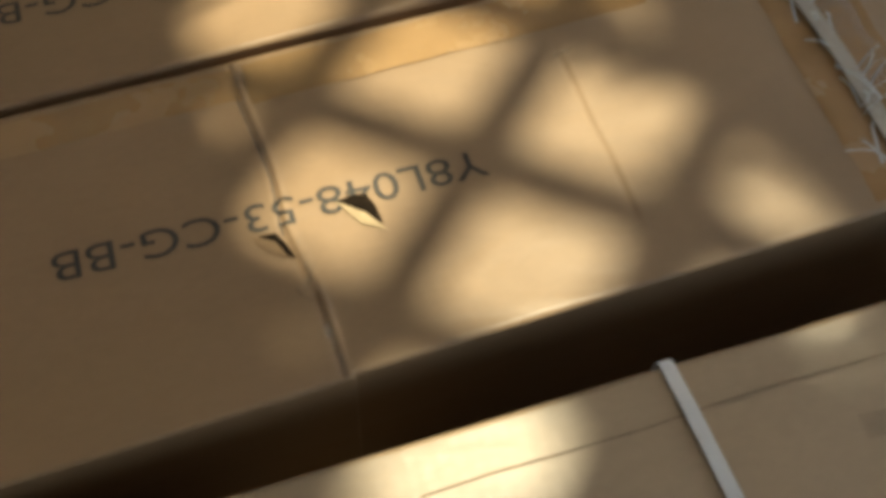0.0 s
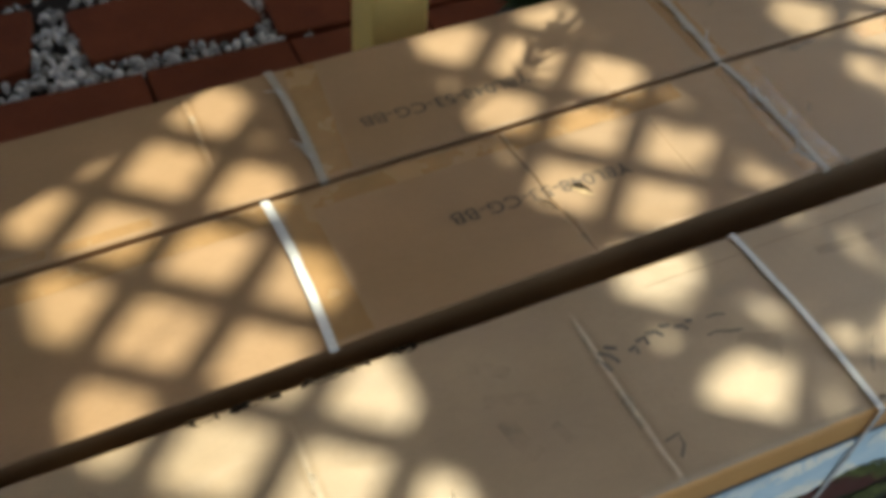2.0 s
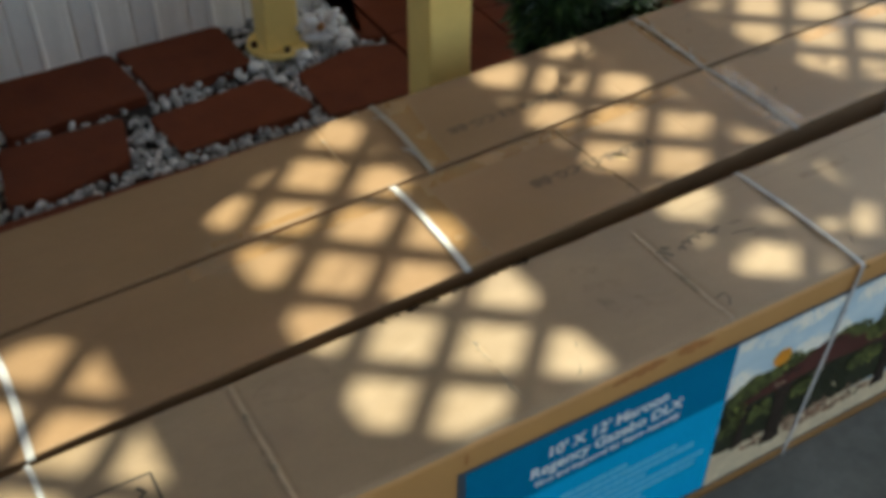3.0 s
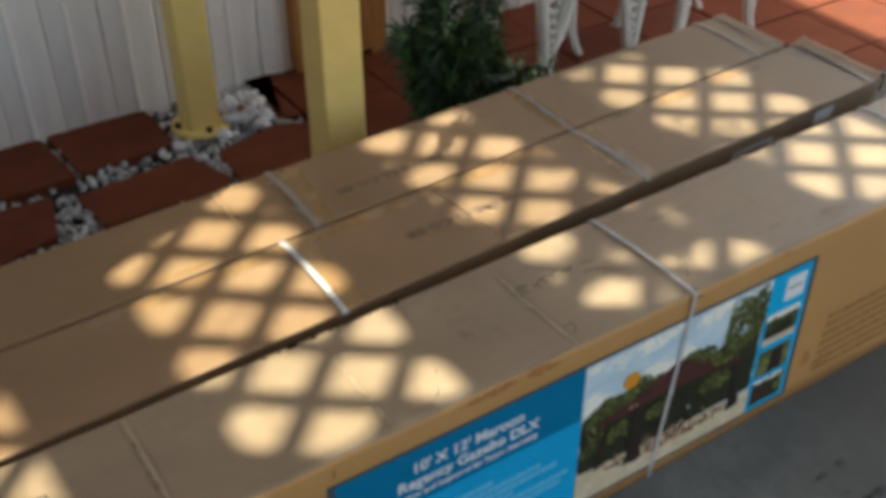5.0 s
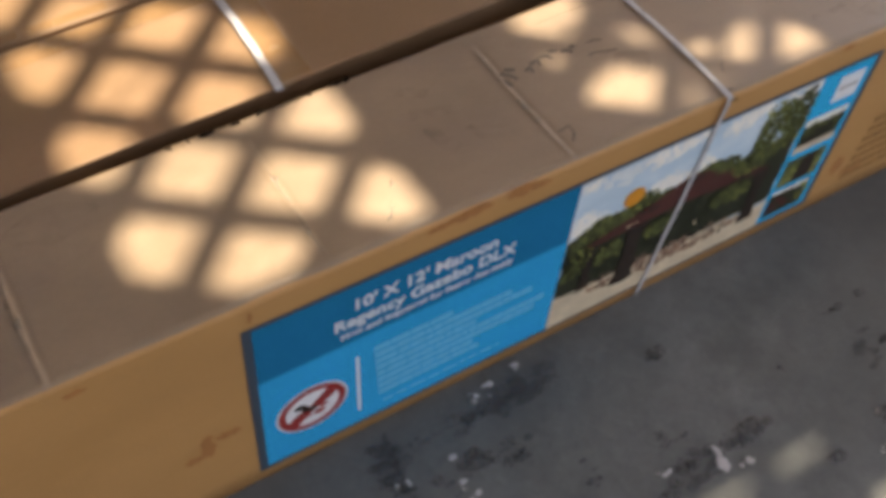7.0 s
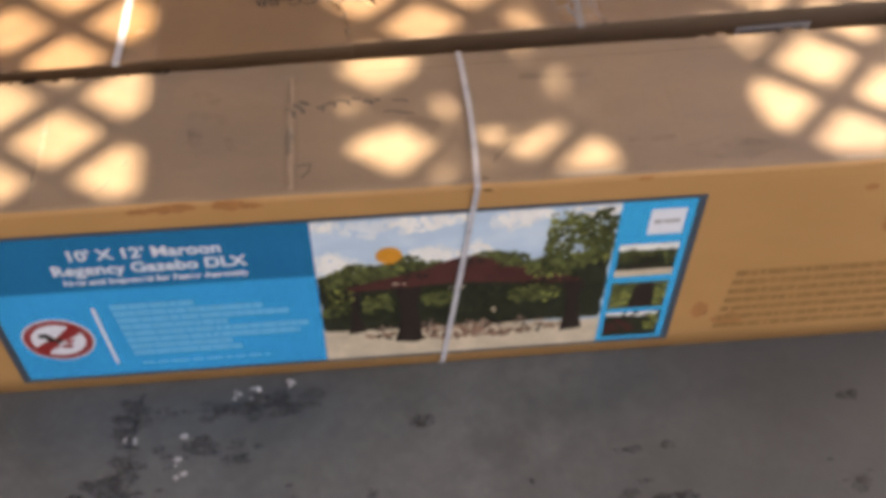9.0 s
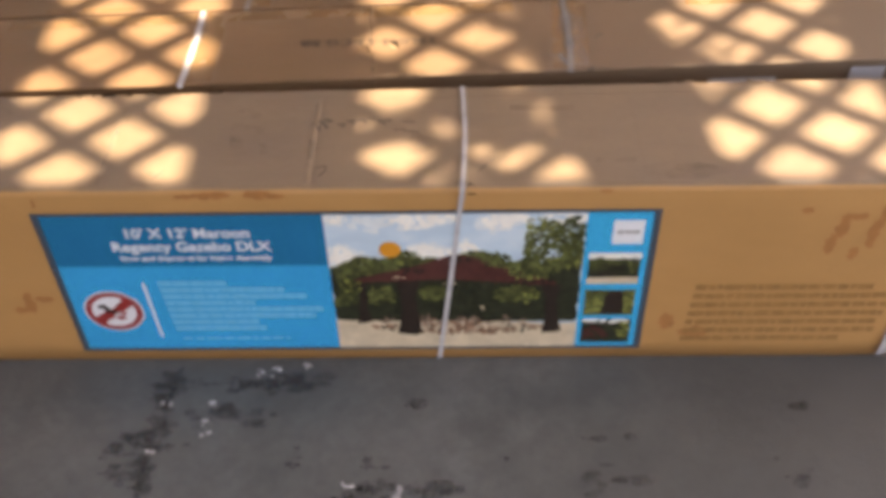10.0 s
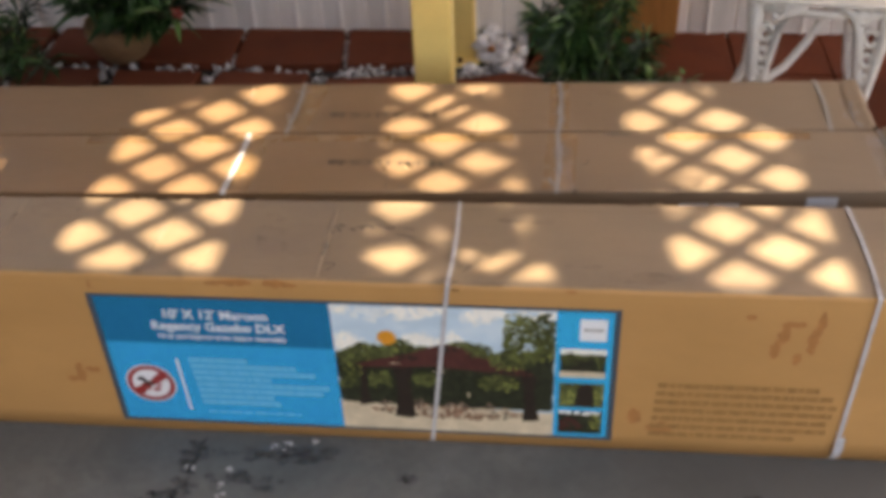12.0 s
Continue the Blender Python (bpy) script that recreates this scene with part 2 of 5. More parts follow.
def tube(points, radii, sides=8):
    """A round bar along points; radii: one or one a point."""
    vs, fs = [], []
    pts = [Vector(p) for p in points]
    if not isinstance(radii, (list, tuple)):
        radii = [radii] * len(pts)
    for i, p in enumerate(pts):
        d = (pts[min(i + 1, len(pts) - 1)] - pts[max(i - 1, 0)]).normalized()
        a = d.orthogonal().normalized() if abs(d.z) > 0.9 else d.cross(Vector((0, 0, 1))).normalized()
        b = d.cross(a)
        for k in range(sides):
            th = 2 * math.pi * k / sides
            vs.append(p + (a * math.cos(th) + b * math.sin(th)) * radii[i])
    for i in range(len(pts) - 1):
        for k in range(sides):
            k2 = (k + 1) % sides
            fs.append((i * sides + k, i * sides + k2, (i + 1) * sides + k2, (i + 1) * sides + k))
    fs.append(tuple(range(sides))[::-1])
    fs.append(tuple((len(pts) - 1) * sides + k for k in range(sides)))
    return [tuple(v) for v in vs], [], fs


def flat(points, thick=0.0004):
    """A thin upright sheet in the x-z plane, its front at y = 0 facing -y."""
    n = len(points)
    vs = [(x, 0, z) for x, z in points] + [(x, thick, z) for x, z in points]
    fs = [tuple(range(n)), tuple(range(2 * n - 1, n - 1, -1))]
    fs += [(i + n, (i + 1) % n + n, (i + 1) % n, i) for i in range(n)]
    area = sum(points[i][0] * points[(i + 1) % n][1] - points[(i + 1) % n][0] * points[i][1] for i in range(n))
    if area < 0:
        fs = [f[::-1] for f in fs]
    return vs, [], fs


def rect(x0, x1, z0, z1):
    return [(x0, z0), (x1, z0), (x1, z1), (x0, z1)]


def words(text, size, mat, parent, m, name="lettering", bold=0.0, align="CENTER"):
    cu = bpy.data.curves.new(name, "FONT")
    cu.body = text
    cu.size = size
    cu.align_x = align
    cu.align_y = "CENTER"
    cu.offset = bold
    cu.extrude = 0.00015
    tmp = bpy.data.objects.new(name, cu)
    scene.collection.objects.link(tmp)
    bpy.context.view_layer.update()
    me = bpy.data.meshes.new_from_object(tmp.evaluated_get(bpy.context.evaluated_depsgraph_get()))
    bpy.data.objects.remove(tmp)
    me.name = name
    me.materials.clear()
    me.materials.append(mat)
    ob = new(name, me)
    ob.parent = parent
    ob.matrix_basis = m
    return ob


def slab_z(x):
    """The top of the concrete."""
    return -0.006


GARDEN = -0.150


# ---- ground ----
def ground_sheet():
    bm = bmesh.new()
    bmesh.ops.create_grid(bm, x_segments=40, y_segments=40, size=400)
    bmesh.ops.translate(bm, vec=(0, 0, GARDEN - 0.06), verts=bm.verts)
    return tagged(part("ground", bm, SOIL), "dark bare soil reaching to the horizon", "ground", kind="structure")


def concrete_slab():
    nx, ny = 150, 90
    x0, x1, y0, y1 = -4.0, 5.0, -5.0, 0.77
    vs, fs = [], []
    for j in range(ny + 1):
        for i in range(nx + 1):
            x, y = x0 + (x1 - x0) * i / nx, y0 + (y1 - y0) * j / ny
            vs.append((x, y, slab_z(x) + 0.0025 * noise.noise(Vector((x * 3, y * 3, 0))) - 0.002))
    for j in range(ny):
        for i in range(nx):
            a = j * (nx + 1) + i
            fs.append((a, a + 1, a + nx + 2, a + nx + 1))
    n = len(vs)
    edge = [i for i in range(nx + 1)] + [j * (nx + 1) + nx for j in range(1, ny + 1)] + [ny * (nx + 1) + i for i in range(nx - 1, -1, -1)] + [j * (nx + 1) for j in range(ny - 1, 0, -1)]
    vs += [(vs[e][0], vs[e][1], -0.3) for e in edge]
    m = len(edge)
    for k in range(m):
        fs.append((edge[k], n + k, n + (k + 1) % m, edge[(k + 1) % m]))
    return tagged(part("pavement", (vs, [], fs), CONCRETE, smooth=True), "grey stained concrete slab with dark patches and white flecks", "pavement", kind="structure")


ground_sheet()
concrete_slab()


# ---- cartons ----
def lid(front, back, top, seed, shape=None, sag=0.0015, drop=0.0, bow=0.003):
    """The height of a carton's top, which sags and is creased, at x and y."""
    def height(x, y):
        u = (y - front(x)) / (back(x) - front(x))
        z = top(x) + sag * noise.noise(Vector((x * 5 + seed, y * 7, top(x) * 7)))
        z -= bow * math.sin(math.pi * min(1, max(0, u))) * (0.6 + 0.4 * noise.noise(Vector((x * 2 + seed, 3, 1))))
        return z - drop * u + (shape(x, y) if shape else 0.0)
    return height


def carton_body(name, parent, x0, x1, front, back, top, bottom, mat, height, r=0.005, extra=(), seed=0.0, bulge=0.0018, shade_mat=None, swell=(0.0, 0.0), drop=0.0):
    """A long carton: a rounded section swept along x. front, back, top and bottom: functions of x."""
    stations = [x0 + (x1 - x0) * i / 110 for i in range(111)]
    stations = sorted(set(stations + list(extra)))
    vs, fs, ring = [], [], 0
    nt, nsd, rb = 26, 9, min(r, 0.003)
    for x in stations:
        f, b, t, o = front(x), back(x), top(x), bottom(x)
        sec = []
        for i in range(nsd + 1):
            sec.append((f, o + (t - r - o) * i / nsd, "f"))
        sec.append((f, t - r * 0.9, "f"))
        sec.append((f + r * 0.3, t - r * 0.3, "e"))
        for i in range(nt + 1):
            sec.append((f + r + (b - f - r - rb) * i / nt, t, "t"))
            if i in (0, nt - 1):
                sec.append((f + r + 0.0012 if i == 0 else b - rb - 0.0012, t, "t"))
        sec.append((b - rb * 0.3, t - drop - rb * 0.3, "e"))
        for i in range(nsd + 1):
            sec.append((b, t - drop - rb - (t - drop - rb - o) * i / nsd, "b"))
        ring = len(sec)
        for y, z, side in sec:
            q = Vector((x * 5 + seed, y * 7, z * 7))
            dx = noise.noise(q)
            if side == "t":
                z = height(x, y)
            elif side == "e":
                z += 0.0012 * noise.noise(Vector((x * 14 + seed, y, 5)))
                y += 0.0012 * noise.noise(Vector((x * 11 + seed, y, 9)))
            else:
                w = math.sin(math.pi * min(1, max(0, (z - o) / (t - o))))
                y += bulge * dx * w - (swell[0] * w if side == "f" else -swell[1] * w)
            vs.append((x, y, z))
    for s in range(len(stations) - 1):
        for k in range(ring):
            k2 = (k + 1) % ring
            fs.append((s * ring + k, (s + 1) * ring + k, (s + 1) * ring + k2, s * ring + k2))
    fs.append(tuple(range(ring)))
    fs.append(tuple((len(stations) - 1) * ring + k for k in range(ring))[::-1])
    ob = part(name, (vs, [], fs), mat, parent, smooth=True)
    # Top and back faces take the darker copy: shade put into colour.
    if shade_mat:
        ob.data.materials.append(shade_mat)
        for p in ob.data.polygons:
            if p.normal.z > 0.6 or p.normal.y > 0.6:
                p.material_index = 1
    return ob


def band(name, parent, path, width, mat, thick=0.0009, label="", wob=0.0):
    """A flat strip bent along a path of (x, y, z, normal); its width lies along x."""
    vs, fs = [], []
    for i, (x, y, z, n) in enumerate(path):
        x += wob * noise.noise(Vector((i * 0.7, x * 9, 2)))
        for sx, out in ((-1, 0.0), (1, 0.0), (1, 1.0), (-1, 1.0)):
            vs.append((x + sx * width / 2, y + n[1] * thick * out, z + n[2] * thick * out))
    for i in range(len(path) - 1):
        for k in range(4):
            k2 = (k + 1) % 4
            fs.append((4 * i + k, 4 * i + k2, 4 * i + 4 + k2, 4 * i + 4 + k))
    fs.append((3, 2, 1, 0))
    e = 4 * (len(path) - 1)
    fs.append((e, e + 1, e + 2, e + 3))
    return part(name, (vs, [], fs), mat, parent, label)


def strap_round(parent, x, front, back, top, bottom, lean=0.0, width=0.0100, out=0.0028, mat=None, drop=0.0, tucked=False):
    """A strap over the top and down both sides."""
    f, b, t, o = front(x) - out, back(x) + 0.0025, top(x) + 0.0012, bottom(x) + 0.004
    path = []
    for i in range(0 if not tucked else 8, 9):
        k = i / 8
        path.append((x + lean * (1 - k), f, o + (t - 0.004 - o) * k, (0, -1, 0)))
    path.append((x, f + 0.0015, t - 0.001, (0, -0.7, 0.7)))
    for i in range(13):
        k = i / 12
        path.append((x + 0.004 * math.sin(3 * k), f + 0.006 + (b - f - 0.012) * k, t - drop * k + 0.0008 * math.sin(math.pi * k) - 0.0008, (0, 0, 1)))
    path.append((x, b - 0.0015, t - drop - 0.001, (0, 0.7, 0.7)))
    for i in range(6):
        path.append((x, b, t - drop - 0.004 - (t - drop - 0.004 - o) * i / 5, (0, 1, 0)))
    return band("strap", parent, path, width, mat or STRAP, label="ribbed white plastic strap", wob=0.001)


def lin(a, k):
    return lambda x: a + k * x


def crease(cx, y0, y1, depth, w=0.004, lean=0.0):
    def f(x, y):
        if not y0 < y < y1:
            return 0.0
        c = cx + lean * (y - y0) + 0.0012 * noise.noise(Vector((y * 30, cx, 0)))
        d = (x - c) / w
        return -depth * math.exp(-d * d) + depth * 0.7 * math.exp(-((d - 2.0) ** 2))
    return f


def fine(cx, half=0.03, n=24):
    return [cx - half + 2 * half * i / n for i in range(n + 1)]


SLOPE1, SLOPE2 = 0.0095, 0.006
F1, B1, T1 = lin(0.0, 0.0), lin(0.233, 0.018), lin(0.374, 0.0)
F2, B2, T2 = lambda x: 0.2625 + 0.042 * x + (0.0015 if x > 0.492 else 0.0), lin(0.4775, 0.044), lin(0.355, 0.0)
F3, B3, T3 = lin(0.4885, 0.044), lin(0.690, 0.040), lin(0.345, 0.0)


def split_line(y):
    """Where the crease across the middle carton runs."""
    pts = ((0.25, 0.4885), (0.333, 0.4845), (0.358, 0.4795), (0.375, 0.4765), (0.411, 0.4785), (0.47, 0.4715), (0.52, 0.470))
    for (y0, x0), (y1, x1) in zip(pts, pts[1:]):
        if y <= y1:
            return x0 + (x1 - x0) * max(0.0, (y - y0) / (y1 - y0))
    return pts[-1][1]


def split_crease(x, y):
    d = (x - split_line(y)) / 0.0015
    deep = 0.0015 + 0.0006 * math.sin(y * 60)
    return -deep * math.exp(-d * d) + deep * 0.8 * math.exp(-((d - 2.2) ** 2))


def total(*fs):
    return lambda x, y: sum(f(x, y) for f in fs)


LID1 = lid(F1, B1, T1, 1, total(crease(0.405, 0.0, 0.21, -0.0012, 0.003), crease(0.104, 0.0, 0.20, -0.0007, 0.0025), crease(-0.185, 0.0, 0.22, -0.0018, 0.003), crease(0.885, 0.05, 0.17, 0.0004, 0.003)), drop=SLOPE1, bow=0.003)
LID2 = lid(F2, B2, T2, 11, total(split_crease, crease(0.655, 0.33, 0.45, 0.0007, 0.0015)), drop=SLOPE2)
LID3 = lid(F3, B3, T3, 23, total(crease(0.142, 0.57, 0.69, -0.0025, 0.003), crease(0.64, 0.48, 0.58, 0.0008, 0.003)))


def front_carton():
    thing = tagged(empty("carton", pose(0, 0, 0)), "long brown cardboard carton with a blue printed label, strapped in white", "carton", group="cartons on the slab")
    carton_body("body", thing, -1.02, 1.52, F1, B1, T1, slab_z, CARD, LID1, extra=fine(0.405) + fine(0.104) + fine(-0.185) + fine(0.885), seed=1, r=0.010, bulge=0.0003, shade_mat=CARD_TOP, swell=(0.0, -0.014), drop=SLOPE1)
    for x, lean in ((0.627, -0.040), (1.312, -0.006), (-0.42, 0.01)):
        strap_round(thing, x, F1, B1, T1, slab_z, lean, width=0.0070, out=0.0036, drop=SLOPE1)
    return thing


def middle_carton():
    thing = tagged(empty("carton", pose(-0.004, 0, 0)), "long brown cardboard carton with printed code, a torn hole and tape", "carton", group="cartons on the slab")
    # Sides in the darker board too, so colour darkens the gap.
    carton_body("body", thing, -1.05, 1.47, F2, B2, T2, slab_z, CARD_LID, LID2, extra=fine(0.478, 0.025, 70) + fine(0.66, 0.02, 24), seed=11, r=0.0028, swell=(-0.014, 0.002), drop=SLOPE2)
    for x in (0.180, 0.806, -0.41, 1.435):
        strap_round(thing, x, F2, B2, T2, slab_z, mat=STRAP_DULL if x > 0.5 else STRAP, drop=SLOPE2, tucked=True)
    return thing


def back_carton():
    thing = tagged(empty("carton", pose(-0.004, 0, 0)), "long brown cardboard carton with printed code behind two others", "carton", group="cartons on the slab")
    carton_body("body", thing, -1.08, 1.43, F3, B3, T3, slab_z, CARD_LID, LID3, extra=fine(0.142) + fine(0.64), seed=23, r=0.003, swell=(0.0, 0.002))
    for x in (0.254, 0.809, 1.347):
        strap_round(thing, x, F3, B3, T3, slab_z, mat=STRAP_DULL)
    return thing


def strap_tail(parent, x):
    """The loose, folded end of a strap low on the carton's front."""
    vs = []
    for k in range(7):
        u = k / 6
        vs += [(x + 0.002 - 0.006 * u, -0.006 - 0.006 * math.sin(3.1 * u), 0.050 - 0.05 * u), (x + 0.017 - 0.004 * u, -0.007 - 0.008 * math.sin(2.6 * u), 0.058 - 0.046 * u)]
    part("strap_tail", (vs, [], [(2 * k, 2 * k + 1, 2 * k + 3, 2 * k + 2) for k in range(6)]), STRAP, parent, "loose end of the white strap", smooth=True)


carton_a, carton_b, carton_c = front_carton(), middle_carton(), back_carton()
strap_tail(carton_a, 1.300)


# ---- yellow posts ----
def yellow_post(x, y, w, height, flange):
    thing = tagged(empty("post", pose(x, y, GARDEN)), "yellow painted square metal post" + (" with a bolted base plate" if flange else " standing on red tiles"), "post", group="yellow posts")
    part("shaft", box_bm(-w / 2, w / 2, -w / 2, w / 2, 0, height, 0.006, 3), YELLOW, thing)
    bm = bmesh.new()
    bmesh.ops.create_cone(bm, cap_ends=True, segments=20, radius1=0.086, radius2=0.082, depth=0.012, matrix=Matrix.Translation((0, 0, 0.006)))
    part("base_plate", bm, YELLOW, thing)
    for a in range(4):
        th = radians(90 * a)
        bm = bmesh.new()
        bmesh.ops.create_cone(bm, cap_ends=True, segments=6, radius1=0.009, radius2=0.008, depth=0.012, matrix=Matrix.Translation((0.067 * math.cos(th), 0.067 * math.sin(th), 0.018)))
        part("bolt", bm, RUST, thing, "rusty bolt")
    return thing


yellow_post(0.511, 0.929, 0.090, 3.0, False)
yellow_post(0.497, 1.772, 0.092, 3.0, True)


# ---- fence ----
def fence():
    thing = tagged(empty("fence", pose(0, 1.95, GARDEN)), "white painted fence of upright ribbed boards", "fence", kind="structure")
    w, h = 0.152, 1.75
    prof = [(0.0, 0.0), (0.004, -0.004), (0.05, -0.006), (0.056, -0.013), (0.064, -0.013), (0.070, -0.006), (0.144, -0.004), (0.149, 0.0)]
    vs = [(x, y, -0.08) for x, y in prof] + [(x, y, h) for x, y in prof] + [(0, 0.02, -0.08), (0.149, 0.02, -0.08), (0, 0.02, h), (0.149, 0.02, h)]
    n = len(prof)
    fs = [(i, i + 1, n + i + 1, n + i) for i in range(n - 1)] + [(2 * n, 2 * n + 2, 2 * n + 3, 2 * n + 1)[::-1]]
    fs += [tuple(range(n))[::-1] + (2 * n, 2 * n + 1), tuple(range(n, 2 * n)) + (2 * n + 3, 2 * n + 2), (0, n, 2 * n + 2, 2 * n), (n - 1, 2 * n + 1, 2 * n + 3, 2 * n - 1)]
    me = bpy.data.meshes.new("board")
    me.from_pydata(vs, [], fs)
    me.materials.append(FENCE)
    for i in range(-20, 28):
        b = new("board", me)
        b.parent = thing
        b.matrix_basis = pose(0.015 + i * w, 0.002 * math.sin(i * 2.3), 0)
    part("rail", box_bm(-3.0, 4.3, 0.022, 0.06, 0.3, 0.39), FENCE, thing)
    part("rail", box_bm(-3.0, 4.3, 0.022, 0.06, 1.35, 1.44), FENCE, thing)
    return thing


fence()


# ---- unseen wall, added to dim the left side ----
tagged(part("wall_west", box_bm(-1.95, -1.75, -5.0, 0.9, -0.3, 2.88, 0.01, 1), WALL), "unseen plain brown wall added to block light on the left", "wall", kind="structure")


# ---- patio cover, unseen: lattice behind the sun spots, added roofing that blocks light ----
ROOF_Z = 2.9
LIFT = ROOF_Z - 0.350
OFF = Vector((0.34 * LIFT, 0.17 * LIFT))


def patio_cover():
    thing = tagged(empty("patio_cover"), "unseen wooden patio cover of crossed lattice slats, with added boards blocking light", "patio cover", kind="structure")
    x0, x1, y0, y1 = -1.1, 1.95, -0.56, 0.715

    def clip(p, d, lo_y, hi_y):
        lo, hi = -50.0, 50.0
        for q, e, m0, m1 in ((p.x, d.x, x0, x1), (p.y, d.y, lo_y, hi_y)):
            s, t = sorted(((m0 - q) / e, (m1 - q) / e))
            lo, hi = max(lo, s), min(hi, t)
        return (lo, hi) if hi > lo else None

    # two lattice panels that meet over the gap behind the front carton
    panels = ((Vector((0.1839, 0.3625)), Vector((0.0796, 0.0054)), Vector((0.0033, -0.0745)), 0.252, y1),
              (Vector((0.1885, 0.3485)), Vector((0.0813, 0.0057)), Vector((0.0029, -0.0750)), -0.02, 0.252))
    for o, hx, wy, lo_y, hi_y in panels:
        a, b = (hx + wy), (hx - wy)
        for step, run, level in ((b, a, 0.0), (a, b, 0.010)):
            for k in range(-40, 41):
                p, d = o + step * (k + 0.5), run.normalized()
                c = clip(p, d, lo_y, hi_y)
                if not c:
                    continue
                s, e = p + d * c[0] + OFF, p + d * c[1] + OFF
                L = (e - s).length
                bm = box_bm(0, L, -0.0175, 0.0175, -0.004, 0.004)
                bm.transform(pose(s.x, s.y, ROOF_Z + level, 0, 0, math.degrees(math.atan2(d.y, d.x))))
                part("slat", bm, ROOF, thing)
    for l0, l1, u0, u1, *ends in BOARDS:
        e0, e1 = ends or (y0, y1)
        up = 0.018 if ends else 0.0
        bm = bmesh.new()
        q = [bm.verts.new((x + OFF.x, y + OFF.y, ROOF_Z + up + z)) for z in (0.018, 0.034) for x, y in ((l0, e0), (l1, e0), (u1, e1), (u0, e1))]
        for f in ((3, 2, 1, 0), (4, 5, 6, 7), (0, 1, 5, 4), (1, 2, 6, 5), (2, 3, 7, 6), (3, 0, 4, 7)):
            bm.faces.new([q[i] for i in f])
        part("board", bm, ROOF, thing)
    # Added boards keep sun off the slab; their slits shape its streaks.
    for a0, a1, b0, b1 in ((x0, 0.58, y0, 0.020), (0.58, 0.80, -0.237, 0.020), (0.58, 0.80, y0, -0.249), (0.674, 0.720, -0.249, -0.237), (0.80, 0.90, -0.335, 0.020), (0.80, 0.90, y0, -0.380), (0.90, x1, y0, 0.020), (x0, -0.28, 0.44, y1)):
        part("beam", box_bm(a0 + OFF.x, a1 + OFF.x, b0 + OFF.y, b1 + OFF.y, ROOF_Z + 0.036, ROOF_Z + 0.06), ROOF, thing)
    # Roofing at the sides and front is added to block sky light.
    part("side_roof", box_bm(x0 - 1.9 + OFF.x, x0 + OFF.x, y0 + OFF.y, y1 + OFF.y, ROOF_Z, ROOF_Z + 0.05), ROOF, thing)
    part("side_roof", box_bm(x1 + OFF.x, x1 + 0.8 + OFF.x, y0 + OFF.y, y1 + OFF.y, ROOF_Z, ROOF_Z + 0.05), ROOF, thing)
    part("eave", box_bm(x0 - 1.9 + OFF.x, x1 + 0.8 + OFF.x, -2.1, y0 + OFF.y, ROOF_Z, ROOF_Z + 0.05), ROOF, thing)
    # Roof over the shaded garden, lengthened to cut sky light.
    part("solid_roof", box_bm(x0 - 1.9 + OFF.x, x1 + 0.8 + OFF.x, y1 + OFF.y, y1 + OFF.y + 2.2, ROOF_Z, ROOF_Z + 0.05), ROOF, thing)
    return thing


# left and right edge of each board at its near and far end
# The first, short board is added to cut the right-hand spots.
BOARDS = [(1.300, 1.40, 1.130, 1.40, 0.47, 0.715), (-1.159, -0.609, -1.159, -0.609), (-0.279, -0.058, -0.294, -0.080), (0.236, 0.497, 0.221, 0.455), (0.905, 1.075, 0.680, 0.930), (1.306, 1.991, 1.253, 1.991)]
patio_cover()


# ---- unseen leaves lying on the lattice, which break up the light below ----
def leaf_mesh(rows, bend=0.15):
    """Leaves as bent blades. rows: base, direction, up, length, width."""
    vs, fs = [], []
    for p, d, up, L, w in rows:
        p, d = Vector(p), Vector(d).normalized()
        s = d.cross(Vector(up)).normalized()
        n = s.cross(d)
        k = len(vs)
        vs += [tuple(p), tuple(p + d * L * 0.4 + s * w / 2 + n * bend * L * 0.3), tuple(p + d * L * 0.45 - n * 0.0), tuple(p + d * L * 0.4 - s * w / 2 + n * bend * L * 0.3),
               tuple(p + d * L - n * bend * L)]
        fs += [(k, k + 1, k + 2), (k, k + 2, k + 3), (k + 1, k + 4, k + 2), (k + 2, k + 4, k + 3)]
    return vs, [], fs


def vine(sprigs):
    r = random.Random(3)
    thing = tagged(empty("vine"), "thin climbing vine with narrow leaves lying on lattice", "vine")
    rows = []
    for x, y, radius, count, L, w in sprigs:
        for _ in range(count):
            a, q = r.uniform(0, 6.283), radius * math.sqrt(r.random())
            d = (math.cos(a), math.sin(a), r.uniform(-0.25, 0.25))
            rows.append(((x + OFF.x + q * math.cos(a * 3.1), y + OFF.y + q * math.sin(a * 3.1), ROOF_Z + 0.045 + r.uniform(-0.01, 0.03)), d, (0, 0, 1), L * r.uniform(0.6, 1.2), w * r.uniform(0.7, 1.3)))
    part("foliage", leaf_mesh(rows), LEAF, thing)
    pts = [(x + OFF.x, y + OFF.y, ROOF_Z + 0.04) for x, y, *_ in sorted(sprigs)]
    part("stem", tube(pts, 0.003, 6), STEM, thing)
    return thing


